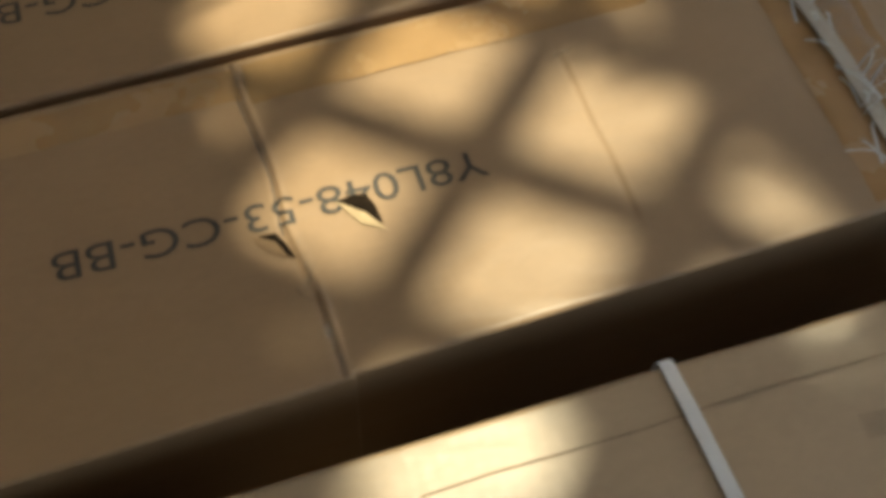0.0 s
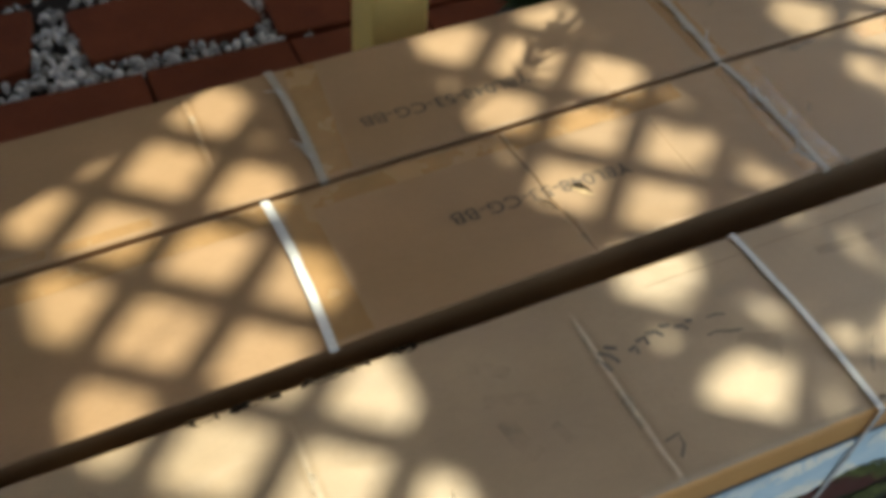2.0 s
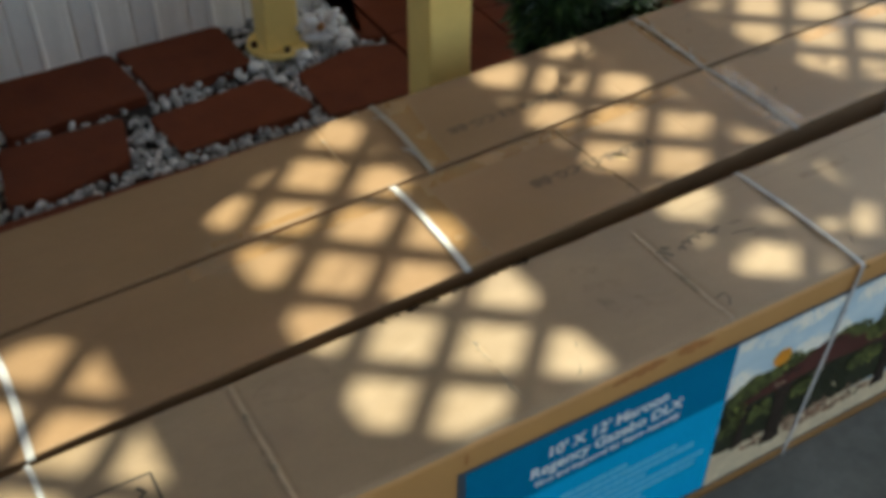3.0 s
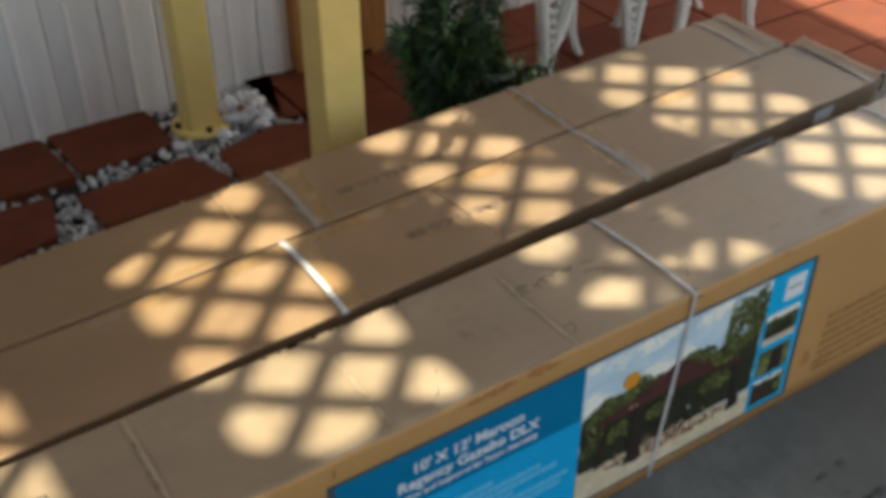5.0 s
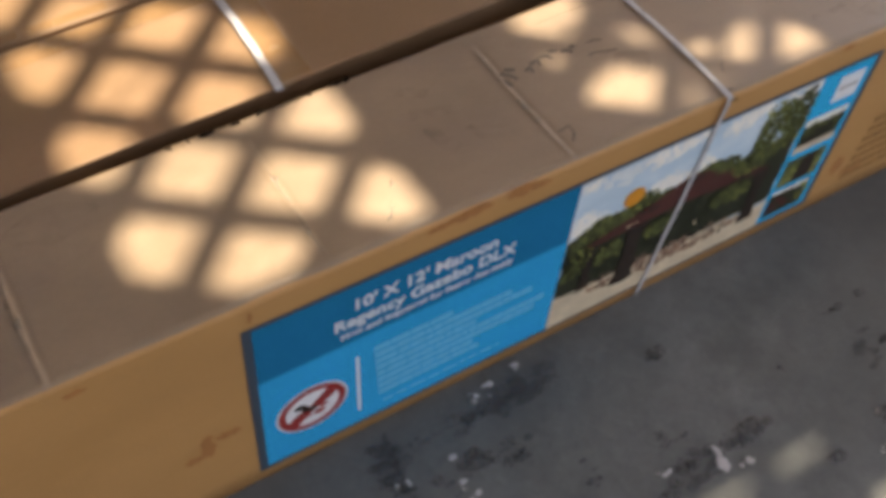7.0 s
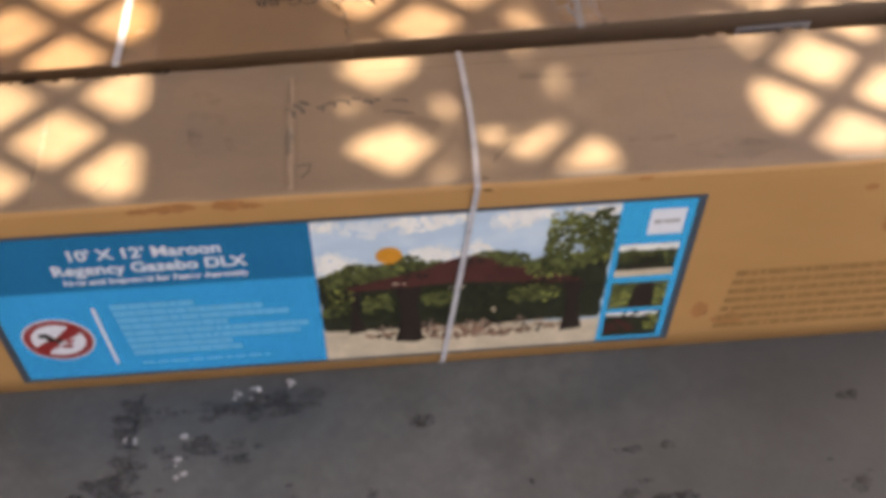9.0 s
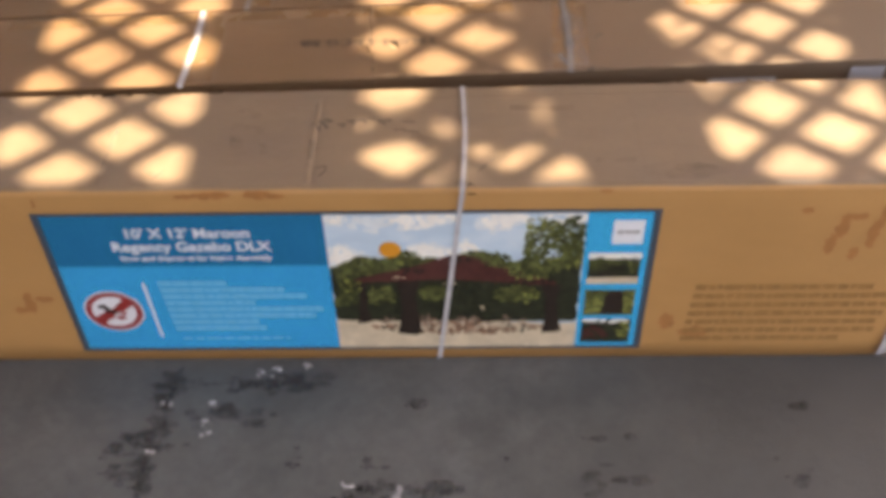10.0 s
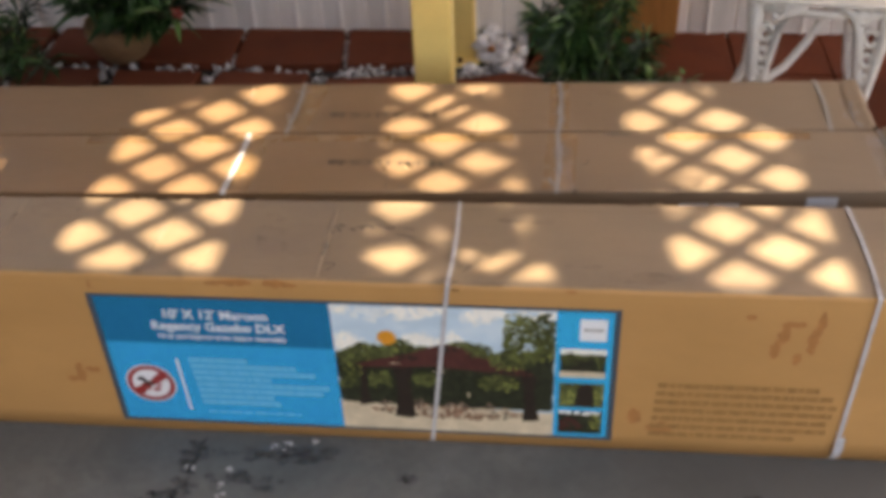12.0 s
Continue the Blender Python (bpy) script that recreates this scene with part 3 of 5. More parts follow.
# Dense sprigs are added to block openings and dim stray sun spots.
vine([(0.671, 0.235, 0.055, 60, 0.05, 0.018), (0.761, 0.17, 0.05, 40, 0.05, 0.018), (0.597, 0.155, 0.055, 75, 0.05, 0.016), (0.683, 0.085, 0.05, 9, 0.05, 0.013), (0.468, 0.303, 0.010, 9, 0.03, 0.016), (0.452, 0.447, 0.010, 9, 0.03, 0.016), (0.621, 0.02, 0.03, 14, 0.05, 0.014), (0.731, 0.46, 0.045, 26, 0.05, 0.014), (0.981, 0.39, 0.05, 14, 0.05, 0.012), (1.061, 0.325, 0.05, 12, 0.05, 0.012), (0.971, 0.71, 0.05, 16, 0.05, 0.014), (0.991, 0.23, 0.04, 16, 0.05, 0.014), (1.021, 0.3, 0.03, 8, 0.05, 0.012), (0.711, 0.35, 0.03, 14, 0.05, 0.014), (0.667, 0.205, 0.045, 70, 0.05, 0.018), (0.684, 0.150, 0.04, 60, 0.05, 0.018), (0.470, 0.140, 0.03, 40, 0.05, 0.016), (0.535, 0.125, 0.012, 12, 0.04, 0.012)])


def hanging_sprig(x, y, z, seed=14, turn=0.72, size=1.0, leaves=17):
    """A shoot that hangs down from the lattice and ends in narrow leaves."""
    r = random.Random(seed)
    thing = tagged(empty("vine_shoot", pose(x, y, z)), "thin hanging vine shoot ending in narrow pointed leaves", "vine", group="hanging vine shoots")
    part("stem", tube([(0.0, 0.0, 0.0), (0.006, 0.01, 0.5), (-0.004, 0.016, 1.1), (0.0, 0.02, ROOF_Z - z + 0.04)], 0.0014, 6), STEM, thing)
    part("twig", tube([(0.0, 0.0, 0.0), (0.04 * size * math.cos(turn), 0.04 * size * math.sin(turn), 0.004), (0.085 * size * math.cos(turn), 0.085 * size * math.sin(turn), -0.004)], 0.0012, 5), STEM, thing)
    rows = []
    for k in range(leaves):
        u, side = k / (leaves - 1), 1 if k % 2 else -1
        a, along = turn + side * r.uniform(0.2, 0.9), size * (-0.025 + 0.107 * u)
        rows.append(((along * math.cos(turn), along * math.sin(turn), r.uniform(-0.004, 0.006)), (math.cos(a), math.sin(a), r.uniform(-0.15, 0.15)), (0, 0, 1), r.uniform(0.022, 0.050), r.uniform(0.004, 0.007)))
    part("foliage", leaf_mesh(rows), LEAF, thing)
    return thing


hanging_sprig(0.556 + 0.34 * 0.7, 0.590 + 0.17 * 0.7, 1.055, 14, 0.70, 1.25, 60)
hanging_sprig(0.618 + 0.34 * 0.8, 0.628 + 0.17 * 0.8, 1.155, 15, 0.75, 0.7, 26)
hanging_sprig(0.946 + 0.34 * 1.5, 0.345 + 0.17 * 1.5, 1.855, 21, 1.0, 1.5)
hanging_sprig(1.036 + 0.34 * 1.5, 0.270 + 0.17 * 1.5, 1.855, 22, 1.2, 1.5)
hanging_sprig(0.656 + 0.34 * 1.3, 0.060 + 0.17 * 1.3, 1.655, 23, 0.8, 1.2)


# ---- print on the front carton ----
def bars(x0, x1, z, h, r, gap=0.006):
    """One line of writing that cannot be read, as word-long bars."""
    out, x = [], x0
    while x < x1 - 0.004:
        w = min(r.uniform(0.008, 0.03), x1 - x)
        out.append(rect(x, x + w, z - h / 2, z + h / 2))
        x += w + gap * r.uniform(0.5, 0.9)
    return out


def sheets(name, shapes, mat, parent, level, label=""):
    vs, fs = [], []
    for pts in shapes:
        v, _, f = flat(pts, 0.0002)
        k = len(vs)
        vs += v
        fs += [tuple(i + k for i in g) for g in f]
    ob = part(name, (vs, [], fs), mat, parent, label)
    ob.matrix_basis = pose(0, -0.0003 * level, 0)
    return ob


def ragged(pts, amount, steps, r):
    """An outline with a leafy, uneven edge."""
    out = []
    for i, (x, z) in enumerate(pts):
        x2, z2 = pts[(i + 1) % len(pts)]
        for k in range(steps):
            t = k / steps
            out.append((x + (x2 - x) * t + r.uniform(-amount, amount), z + (z2 - z) * t + r.uniform(-amount, amount)))
    return out


def clip_box(pts, x0, x1, z0, z1):
    return [(min(max(x, x0), x1), min(max(z, z0), z1)) for x, z in pts]


def disc(cx, cz, rx, rz, n=32):
    return [(cx + rx * math.cos(2 * math.pi * k / n), cz + rz * math.sin(2 * math.pi * k / n)) for k in range(n)]


def blobs(name, rows, mat, parent, level, place, r, label=""):
    """Clumps of printed foliage: many small uneven rounds, each a hair above the one before."""
    vs, fs = [], []
    for i, (u, v, q) in enumerate(rows):
        pts = place([(u + q * r.uniform(0.7, 1.15) * math.cos(a * 0.7854), v + 1.25 * q * r.uniform(0.7, 1.15) * math.sin(a * 0.7854)) for a in range(8)])
        w, _, f = flat(pts, 0.00002)
        k = len(vs)
        vs += [(x, y - 0.000003 * i, z) for x, y, z in w]
        fs += [tuple(g + k for g in h) for h in f]
    ob = tagged(part(name, (vs, [], fs), mat, parent), label or "tiny printed leaves of the photograph", kind="stuff")
    ob.matrix_basis = pose(0, -0.0003 * level, 0)
    return ob


def carton_label():
    r = random.Random(5)
    W, H = 0.913, 0.314
    label = part("label", flat(rect(0, W, 0, H), 0.0004), PRINT_EDGE, carton_a, "blue printed label with a garden photograph")
    label.matrix_basis = pose(0, -0.0010, 0.0165)
    e = 0.011
    sheets("panel", [rect(e, 0.424, 0.008, H * 0.645)], PRINT_BLUE, label, 1)
    sheets("header", [rect(e, 0.424, H * 0.645, H - 0.006)], PRINT_NAVY, label, 1)
    sheets("side_panel", [rect(0.807, W - e, 0.008, H - 0.006)], PRINT_SKY_BLUE, label, 1)
    up = pose(0, 0, 0, 90, 0, 0)
    for text, size, x, z, bold in (("10' X 12' Maroon", 0.0270, 0.220, 0.272, 0.0006), ("Regency Gazebo DLX", 0.0270, 0.222, 0.244, 0.0006), ("New and Improved for Faster Assembly", 0.0138, 0.226, 0.220, 0.0004)):
        ob = words(text, size, PRINT_WHITE, label, pose(x, -0.0007, z) @ up, bold=bold)
        ob.scale = (0.98 if size > 0.02 else 1.02, 1, 1)
    sheets("rule", [[(0.131, 0.165), (0.135, 0.165), (0.139, 0.036), (0.135, 0.036)]], PRINT_WHITE, label, 2)
    ends = (0.262, 0.352, 0.382, 0.30, 0.405, 0.392, 0.30, 0.31)
    for i, x1 in enumerate(ends):
        sheets("text_line", bars(0.155 + 0.0012 * i, x1, 0.164 - 0.0152 * i, 0.0108, r, 0.0020), PRINT_PALE, label, 2, "small pale printed text")
    sheets("text_line", bars(0.170, 0.345, 0.032, 0.005, r), PRINT_PALE, label, 2, "small pale printed text")
    # warning sign
    sheets("sign_disc", [disc(0.0735, 0.100, 0.047, 0.047)], PRINT_WHITE, label, 2)
    vs, fs, n = [], [], 40
    for k in range(n):
        a = 2 * math.pi * k / n
        for q in (0.0445, 0.0350):
            vs.append((0.0735 + q * math.cos(a), 0, 0.1 + q * math.sin(a)))
    fs = [(2 * k, 2 * k + 1, 2 * ((k + 1) % n) + 1, 2 * ((k + 1) % n)) for k in range(n)]
    part("sign_ring", (vs, [], fs), PRINT_RED, label).matrix_basis = pose(0, -0.0009, 0)
    sheets("sign_bar", [[(0.037, 0.082), (0.049, 0.066), (0.074, 0.094), (0.101, 0.110), (0.109, 0.124), (0.098, 0.134), (0.072, 0.106), (0.050, 0.094)]], PRINT_RED, label, 4)
    sheets("sign_mark", [disc(0.057, 0.112, 0.008, 0.005, 10), disc(0.064, 0.104, 0.005, 0.007, 10), disc(0.073, 0.099, 0.006, 0.005, 10)], PHOTO_POST, label, 5)
    sheets("sign_mark", [disc(0.082, 0.086, 0.008, 0.005, 10), disc(0.066, 0.088, 0.006, 0.005, 10), disc(0.088, 0.097, 0.006, 0.004, 10)], PRINT_RED, label, 5)
    # photograph
    x0, x1, z0, z1 = 0.424, 0.807, 0.008, H - 0.006
    w, h = x1 - x0, z1 - z0

    def at(pts):
        return clip_box([(x0 + u * w, z1 - v * h) for u, v in pts], x0 + 0.0002, x1 - 0.0002, z0 + 0.0002, z1 - 0.0002)

    sheets("photo_sky", [rect(x0, x1, z0, z1)], PHOTO_SKY, label, 1, "printed photograph of a garden gazebo")

    def clump(zones, q0, q1):
        """Small spots scattered over oval zones. zones: u, v, half width, half height, count."""
        out = []
        for u, v, su, sv, count in zones:
            for _ in range(count):
                a, d = r.uniform(0, 6.283), math.sqrt(r.random())
                out.append((u + su * d * math.cos(a), v + sv * d * math.sin(a), r.uniform(q0, q1)))
        return out

    clouds = [(0.02, 0.27, 0.06, 0.06, 40), (0.09, 0.31, 0.08, 0.04, 30), (0.38, 0.25, 0.06, 0.045, 40), (0.45, 0.28, 0.08, 0.04, 30), (0.35, 0.05, 0.10, 0.045, 45), (0.44, 0.02, 0.06, 0.03, 20), (0.55, 0.25, 0.03, 0.05, 18),
              (0.66, 0.055, 0.06, 0.05, 40), (0.73, 0.03, 0.05, 0.03, 20), (0.93, 0.03, 0.08, 0.04, 20), (0.03, 0.02, 0.05, 0.03, 16)]
    blobs("photo_haze", clump([(u, v, 1.5 * su, 1.4 * sv, count) for u, v, su, sv, count in clouds] + [(0.17, 0.06, 0.08, 0.05, 30)], 0.008, 0.020), PHOTO_HAZE, label, 1.3, at, r, "printed haze round the clouds")
    blobs("photo_cloud", clump(clouds, 0.007, 0.016), PHOTO_CLOUD, label, 1.7, at, r, "printed white clouds")
    wood = ragged([(0.0, 0.40), (0.06, 0.33), (0.14, 0.30), (0.22, 0.33), (0.30, 0.26), (0.36, 0.30), (0.46, 0.36), (0.56, 0.28), (0.63, 0.27), (0.72, 0.34), (1.0, 0.3), (1.0, 0.8), (0.0, 0.8)], 0.010, 12, r)
    sheets("photo_wood", [at(wood)], PHOTO_SHADE, label, 2)
    trees = [(0.05, 0.42, 0.06, 0.07, 60), (0.14, 0.36, 0.07, 0.07, 90), (0.22, 0.36, 0.06, 0.05, 60), (0.31, 0.30, 0.05, 0.045, 60), (0.39, 0.33, 0.05, 0.035, 35), (0.58, 0.29, 0.06, 0.04, 50), (0.66, 0.32, 0.06, 0.05, 60),
             (0.86, 0.24, 0.10, 0.20, 150), (0.95, 0.18, 0.07, 0.16, 110), (0.80, 0.38, 0.10, 0.07, 70), (0.41, 0.56, 0.06, 0.06, 60), (0.74, 0.57, 0.09, 0.06, 70), (0.20, 0.58, 0.06, 0.07, 40), (0.05, 0.58, 0.06, 0.08, 40)]
    blobs("photo_tree", clump(trees, 0.006, 0.015), PHOTO_TREE, label, 2.3, at, r, "printed picture of green trees")
    lights = [(0.13, 0.36, 0.07, 0.06, 60), (0.24, 0.36, 0.05, 0.04, 40), (0.31, 0.32, 0.05, 0.03, 36), (0.70, 0.355, 0.06, 0.028, 34), (0.82, 0.10, 0.06, 0.08, 60), (0.88, 0.20, 0.09, 0.14, 110), (0.95, 0.30, 0.05, 0.10, 60), (0.79, 0.41, 0.08, 0.05, 50),
              (0.42, 0.57, 0.06, 0.05, 50), (0.76, 0.58, 0.09, 0.06, 60), (0.20, 0.56, 0.05, 0.06, 24), (0.08, 0.50, 0.05, 0.05, 14)]
    blobs("photo_foliage", clump(lights, 0.004, 0.010), PHOTO_LEAF, label, 2.9, at, r)
    shades = [(0.90, 0.38, 0.08, 0.06, 40), (0.97, 0.12, 0.03, 0.08, 14), (0.02, 0.48, 0.03, 0.09, 26), (0.55, 0.55, 0.06, 0.05, 40), (0.62, 0.62, 0.08, 0.10, 60), (0.22, 0.66, 0.05, 0.07, 30), (0.42, 0.66, 0.06, 0.05, 34), (0.82, 0.20, 0.04, 0.05, 10)]
    blobs("photo_thicket", clump(shades, 0.006, 0.015), PHOTO_SHADE, label, 3.5, at, r)
    sheets("photo_patio", [at(ragged([(0.0, 0.775), (0.3, 0.78), (0.7, 0.79), (1.0, 0.81), (1.0, 1.1), (0.0, 1.1)], 0.006, 8, r))], PHOTO_PATIO, label, 5)
    blobs("photo_rug", clump([(0.55, 0.86, 0.25, 0.030, 90), (0.48, 0.80, 0.14, 0.03, 40), (0.22, 0.83, 0.08, 0.02, 14), (0.85, 0.83, 0.08, 0.02, 16)], 0.006, 0.014), PHOTO_RUG, label, 5.4, at, r, "printed brown floor of the photograph")
    sheets("photo_roof", [at([(0.085, 0.455), (0.20, 0.41), (0.33, 0.365), (0.44, 0.30), (0.50, 0.272), (0.57, 0.295), (0.70, 0.38), (0.90, 0.485), (0.90, 0.505), (0.80, 0.505), (0.62, 0.475), (0.45, 0.458), (0.26, 0.472), (0.12, 0.478)])], PHOTO_ROOF, label, 6)
    blobs("photo_roof_shade", clump([(0.52, 0.31, 0.05, 0.02, 16), (0.33, 0.40, 0.04, 0.02, 8), (0.80, 0.48, 0.10, 0.012, 16)], 0.006, 0.012), PHOTO_POST, label, 6.5, at, r, "printed shade on the gazebo roof")
    for cols in ([(0.262, 0.472), (0.355, 0.465), (0.335, 0.60), (0.340, 0.72), (0.360, 0.88), (0.33, 0.895), (0.255, 0.885), (0.278, 0.70), (0.275, 0.58)],
                 [(0.845, 0.50), (0.925, 0.50), (0.905, 0.62), (0.935, 0.87), (0.86, 0.885), (0.868, 0.62)],
                 [(0.103, 0.475), (0.14, 0.475), (0.133, 0.65), (0.152, 0.79), (0.090, 0.80), (0.108, 0.65)]):
        sheets("photo_post", [at(ragged(cols, 0.004, 4, r))], PHOTO_POST, label, 7)
    seats = ((0.215, 0.80, 1.3), (0.375, 0.785, 1.2), (0.43, 0.82, 0.8), (0.515, 0.80, 1.3), (0.575, 0.79, 1.0), (0.70, 0.80, 1.4), (0.775, 0.82, 1.1), (0.64, 0.83, 0.8))
    blobs("photo_shadow", clump([(u + 0.008, v + 0.03, 0.022 * q, 0.030, int(6 * q)) for u, v, q in seats] + [(0.60, 0.76, 0.03, 0.05, 12)], 0.004, 0.008), PHOTO_POST, label, 7.4, at, r, "printed shadows under garden chairs")
    blobs("photo_seat", clump([(u, v - 0.025, 0.018 * q, 0.028 * q, int(7 * q)) for u, v, q in seats], 0.005, 0.010), PHOTO_SEAT, label, 7.8, at, r, "printed pale garden chairs")
    blobs("photo_glow", clump([(0.605, 0.67, 0.008, 0.02, 4), (0.28, 0.44, 0.04, 0.008, 6), (0.49, 0.49, 0.05, 0.006, 5)], 0.003, 0.006), PHOTO_PATIO, label, 8.2, at, r, "pale glints of the photograph")
    sheets("round_mark", [disc(0.518, 0.236, 0.0165, 0.0165, 24)], PRINT_ORANGE, label, 6, "round orange spot")
    # side pictures
    a, b = 0.815, W - e - 0.009
    sheets("logo_patch", [rect(0.846, 0.891, H * 0.775, H * 0.93)], PRINT_WHITE, label, 2)
    sheets("logo_bar", bars(0.852, 0.885, H * 0.855, 0.007, r, 0.002), PRINT_GREY, label, 3, "grey printed bar")

    def small(k, zones, q0, q1, mat, level, name):
        lo, hi = ((0.50, 0.715), (0.265, 0.455), (0.05, 0.235))[k]

        def place(pts):
            return clip_box([(a + u * (b - a), H * (hi - v * (hi - lo))) for u, v in pts], a, b, H * lo, H * hi)
        blobs(name, clump(zones, q0, q1), mat, label, level, place, r)

    for k, (lo, hi) in enumerate(((0.50, 0.715), (0.265, 0.455), (0.05, 0.235))):
        sheets("small_photo", [rect(a, b, H * lo, H * hi)], (PHOTO_SHADE, PHOTO_TREE, PHOTO_SHADE)[k], label, 2, "small printed photograph")
        if k == 0:
            sheets("small_photo_sky", [rect(a, b, H * 0.675, H * 0.715)], PHOTO_CLOUD, label, 3)
            sheets("small_photo_floor", [rect(a, b, H * 0.50, H * 0.545)], PHOTO_PATIO, label, 3)
            small(k, [(0.2, 0.35, 0.2, 0.2, 30), (0.55, 0.28, 0.3, 0.1, 24), (0.9, 0.35, 0.12, 0.25, 24)], 0.02, 0.06, PHOTO_TREE, 4, "small_photo_trees")
            small(k, [(0.5, 0.40, 0.28, 0.06, 12), (0.5, 0.68, 0.3, 0.08, 14)], 0.02, 0.05, PHOTO_POST, 5, "small_photo_shade")
        elif k == 1:
            small(k, [(0.15, 0.6, 0.2, 0.3, 24), (0.85, 0.5, 0.15, 0.4, 22)], 0.03, 0.07, PHOTO_LEAF, 2.5, "small_photo_leaves")
            sheets("small_photo_post", [[(a + 0.028, H * 0.27), (a + 0.032, H * 0.41), (a + 0.038, H * 0.45), (a + 0.055, H * 0.45), (a + 0.060, H * 0.41), (a + 0.062, H * 0.27)]], PHOTO_POST, label, 3.5)
        else:
            small(k, [(0.25, 0.05, 0.25, 0.08, 16), (0.7, 0.08, 0.2, 0.08, 10)], 0.03, 0.06, PHOTO_CLOUD, 3, "small_photo_sky")
            small(k, [(0.3, 0.6, 0.3, 0.3, 30)], 0.03, 0.07, PHOTO_ROOF, 4, "small_photo_roof")
            small(k, [(0.85, 0.45, 0.15, 0.35, 30)], 0.03, 0.06, PHOTO_LEAF, 5, "small_photo_leaves")


carton_label()


def face_print():
    """Printing and rubbed marks straight on the front of the carton."""
    r = random.Random(9)
    for i, x1 in enumerate((1.257, 1.282, 1.291, 1.287, 1.283, 1.283, 1.231)):
        sheets("text_line", bars(0.984 - 0.0012 * i, x1, 0.162 - 0.0203 * i, 0.0122, r, 0.0030), BROWN_INK, carton_a, 3, "brown printed paragraph")
    for k, (cx, cz, rx, rz) in enumerate(((0.27, 0.363, 0.030, 0.007), (0.335, 0.364, 0.022, 0.009), (0.36, 0.361, 0.015, 0.005), (0.23, 0.361, 0.016, 0.005), (0.83, 0.366, 0.010, 0.004), (1.178, 0.290, 0.010, 0.022), (1.168, 0.255, 0.009, 0.024), (1.225, 0.275, 0.009, 0.030), (1.233, 0.315, 0.007, 0.030), (1.190, 0.312, 0.022, 0.007), (1.120, 0.325, 0.010, 0.006), (1.205, 0.235, 0.008, 0.014),
                                          (-0.055, 0.138, 0.008, 0.026), (-0.030, 0.146, 0.016, 0.008), (-0.072, 0.120, 0.014, 0.008), (0.948, 0.082, 0.013, 0.020), (0.995, 0.056, 0.026, 0.014), (-0.165, 0.352, 0.012, 0.005), (0.012, 0.350, 0.003, 0.010))):
        sheets("rubbed_mark", [ragged(disc(cx, cz, rx, rz, 9), min(rx, rz) * 0.3, 3, r)], RED_INK, carton_a, 2.6 + 0.02 * k, "reddish brown rubbed print mark")


face_print()


def ink_on_top(parent, strokes, z, mat=FADED_INK_AND_SHADE, width=0.0018, name="ink_stroke"):
    """Flat strokes on a carton's top: pen, smears and painted shade lines."""
    for pts in strokes:
        vs, fs = [], []
        for i, (x, y) in enumerate(pts):
            p, q = pts[max(i - 1, 0)], pts[min(i + 1, len(pts) - 1)]
            d = Vector((q[0] - p[0], q[1] - p[1])).normalized()
            s = Vector((-d.y, d.x)) * width / 2
            zz = z(x, y) + 0.0006
            vs += [(x + s.x, y + s.y, zz), (x - s.x, y - s.y, zz)]
        fs = [(2 * i, 2 * i + 1, 2 * i + 3, 2 * i + 2) for i in range(len(pts) - 1)]
        part(name, (vs, [], fs), mat, parent)


ink_on_top(carton_a, [[(0.402, 0.150), (0.410, 0.146), (0.412, 0.136)], [(0.410, 0.160), (0.420, 0.152), (0.424, 0.142)], [(0.418, 0.164), (0.430, 0.158)],
                      [(0.440, 0.150), (0.449, 0.154), (0.447, 0.144)], [(0.452, 0.158), (0.464, 0.160), (0.462, 0.150)], [(0.466, 0.163), (0.478, 0.162), (0.482, 0.154)], [(0.484, 0.166), (0.496, 0.164)], [(0.498, 0.160), (0.508, 0.158), (0.510, 0.152)], [(0.512, 0.162), (0.520, 0.160)]], LID1, FADED_INK_AND_SHADE, width=0.0046)
ink_on_top(carton_a, [[(0.536, 0.158), (0.548, 0.158), (0.556, 0.154)], [(0.524, 0.138), (0.536, 0.139), (0.548, 0.134), (0.562, 0.131)], [(0.415, 0.047), (0.431, 0.050), (0.430, 0.038), (0.420, 0.027)]], LID1, FADED_INK_AND_SHADE, width=0.0026)


for pts, width in (([(0.278, 0.196), (0.298, 0.184), (0.318, 0.170)], 0.015), ([(0.280, 0.150), (0.312, 0.140), (0.348, 0.134)], 0.016), ([(0.340, 0.142), (0.366, 0.139), (0.390, 0.141)], 0.005),
                   ([(0.289, 0.124), (0.292, 0.102), (0.302, 0.078)], 0.018), ([(0.330, 0.104), (0.338, 0.080)], 0.010), ([(0.820, 0.060), (0.850, 0.058), (0.880, 0.062)], 0.008), ([(0.930, 0.040), (0.990, 0.042)], 0.010), ([(0.70, 0.19), (0.76, 0.185), (0.80, 0.19)], 0.012)):
    ink_on_top(carton_a, [pts], LID1, SMEAR, width, "smear")
# Painted shade line for the flap edge; the lid has no step there.
ink_on_top(carton_a, [[(0.50 + 0.035 * k, 0.2160 + 0.0007 * k + 0.0008 * math.sin(k * 1.7)) for k in range(15)]], LID1, FOLD_SHADE, width=0.0011, name="fold")


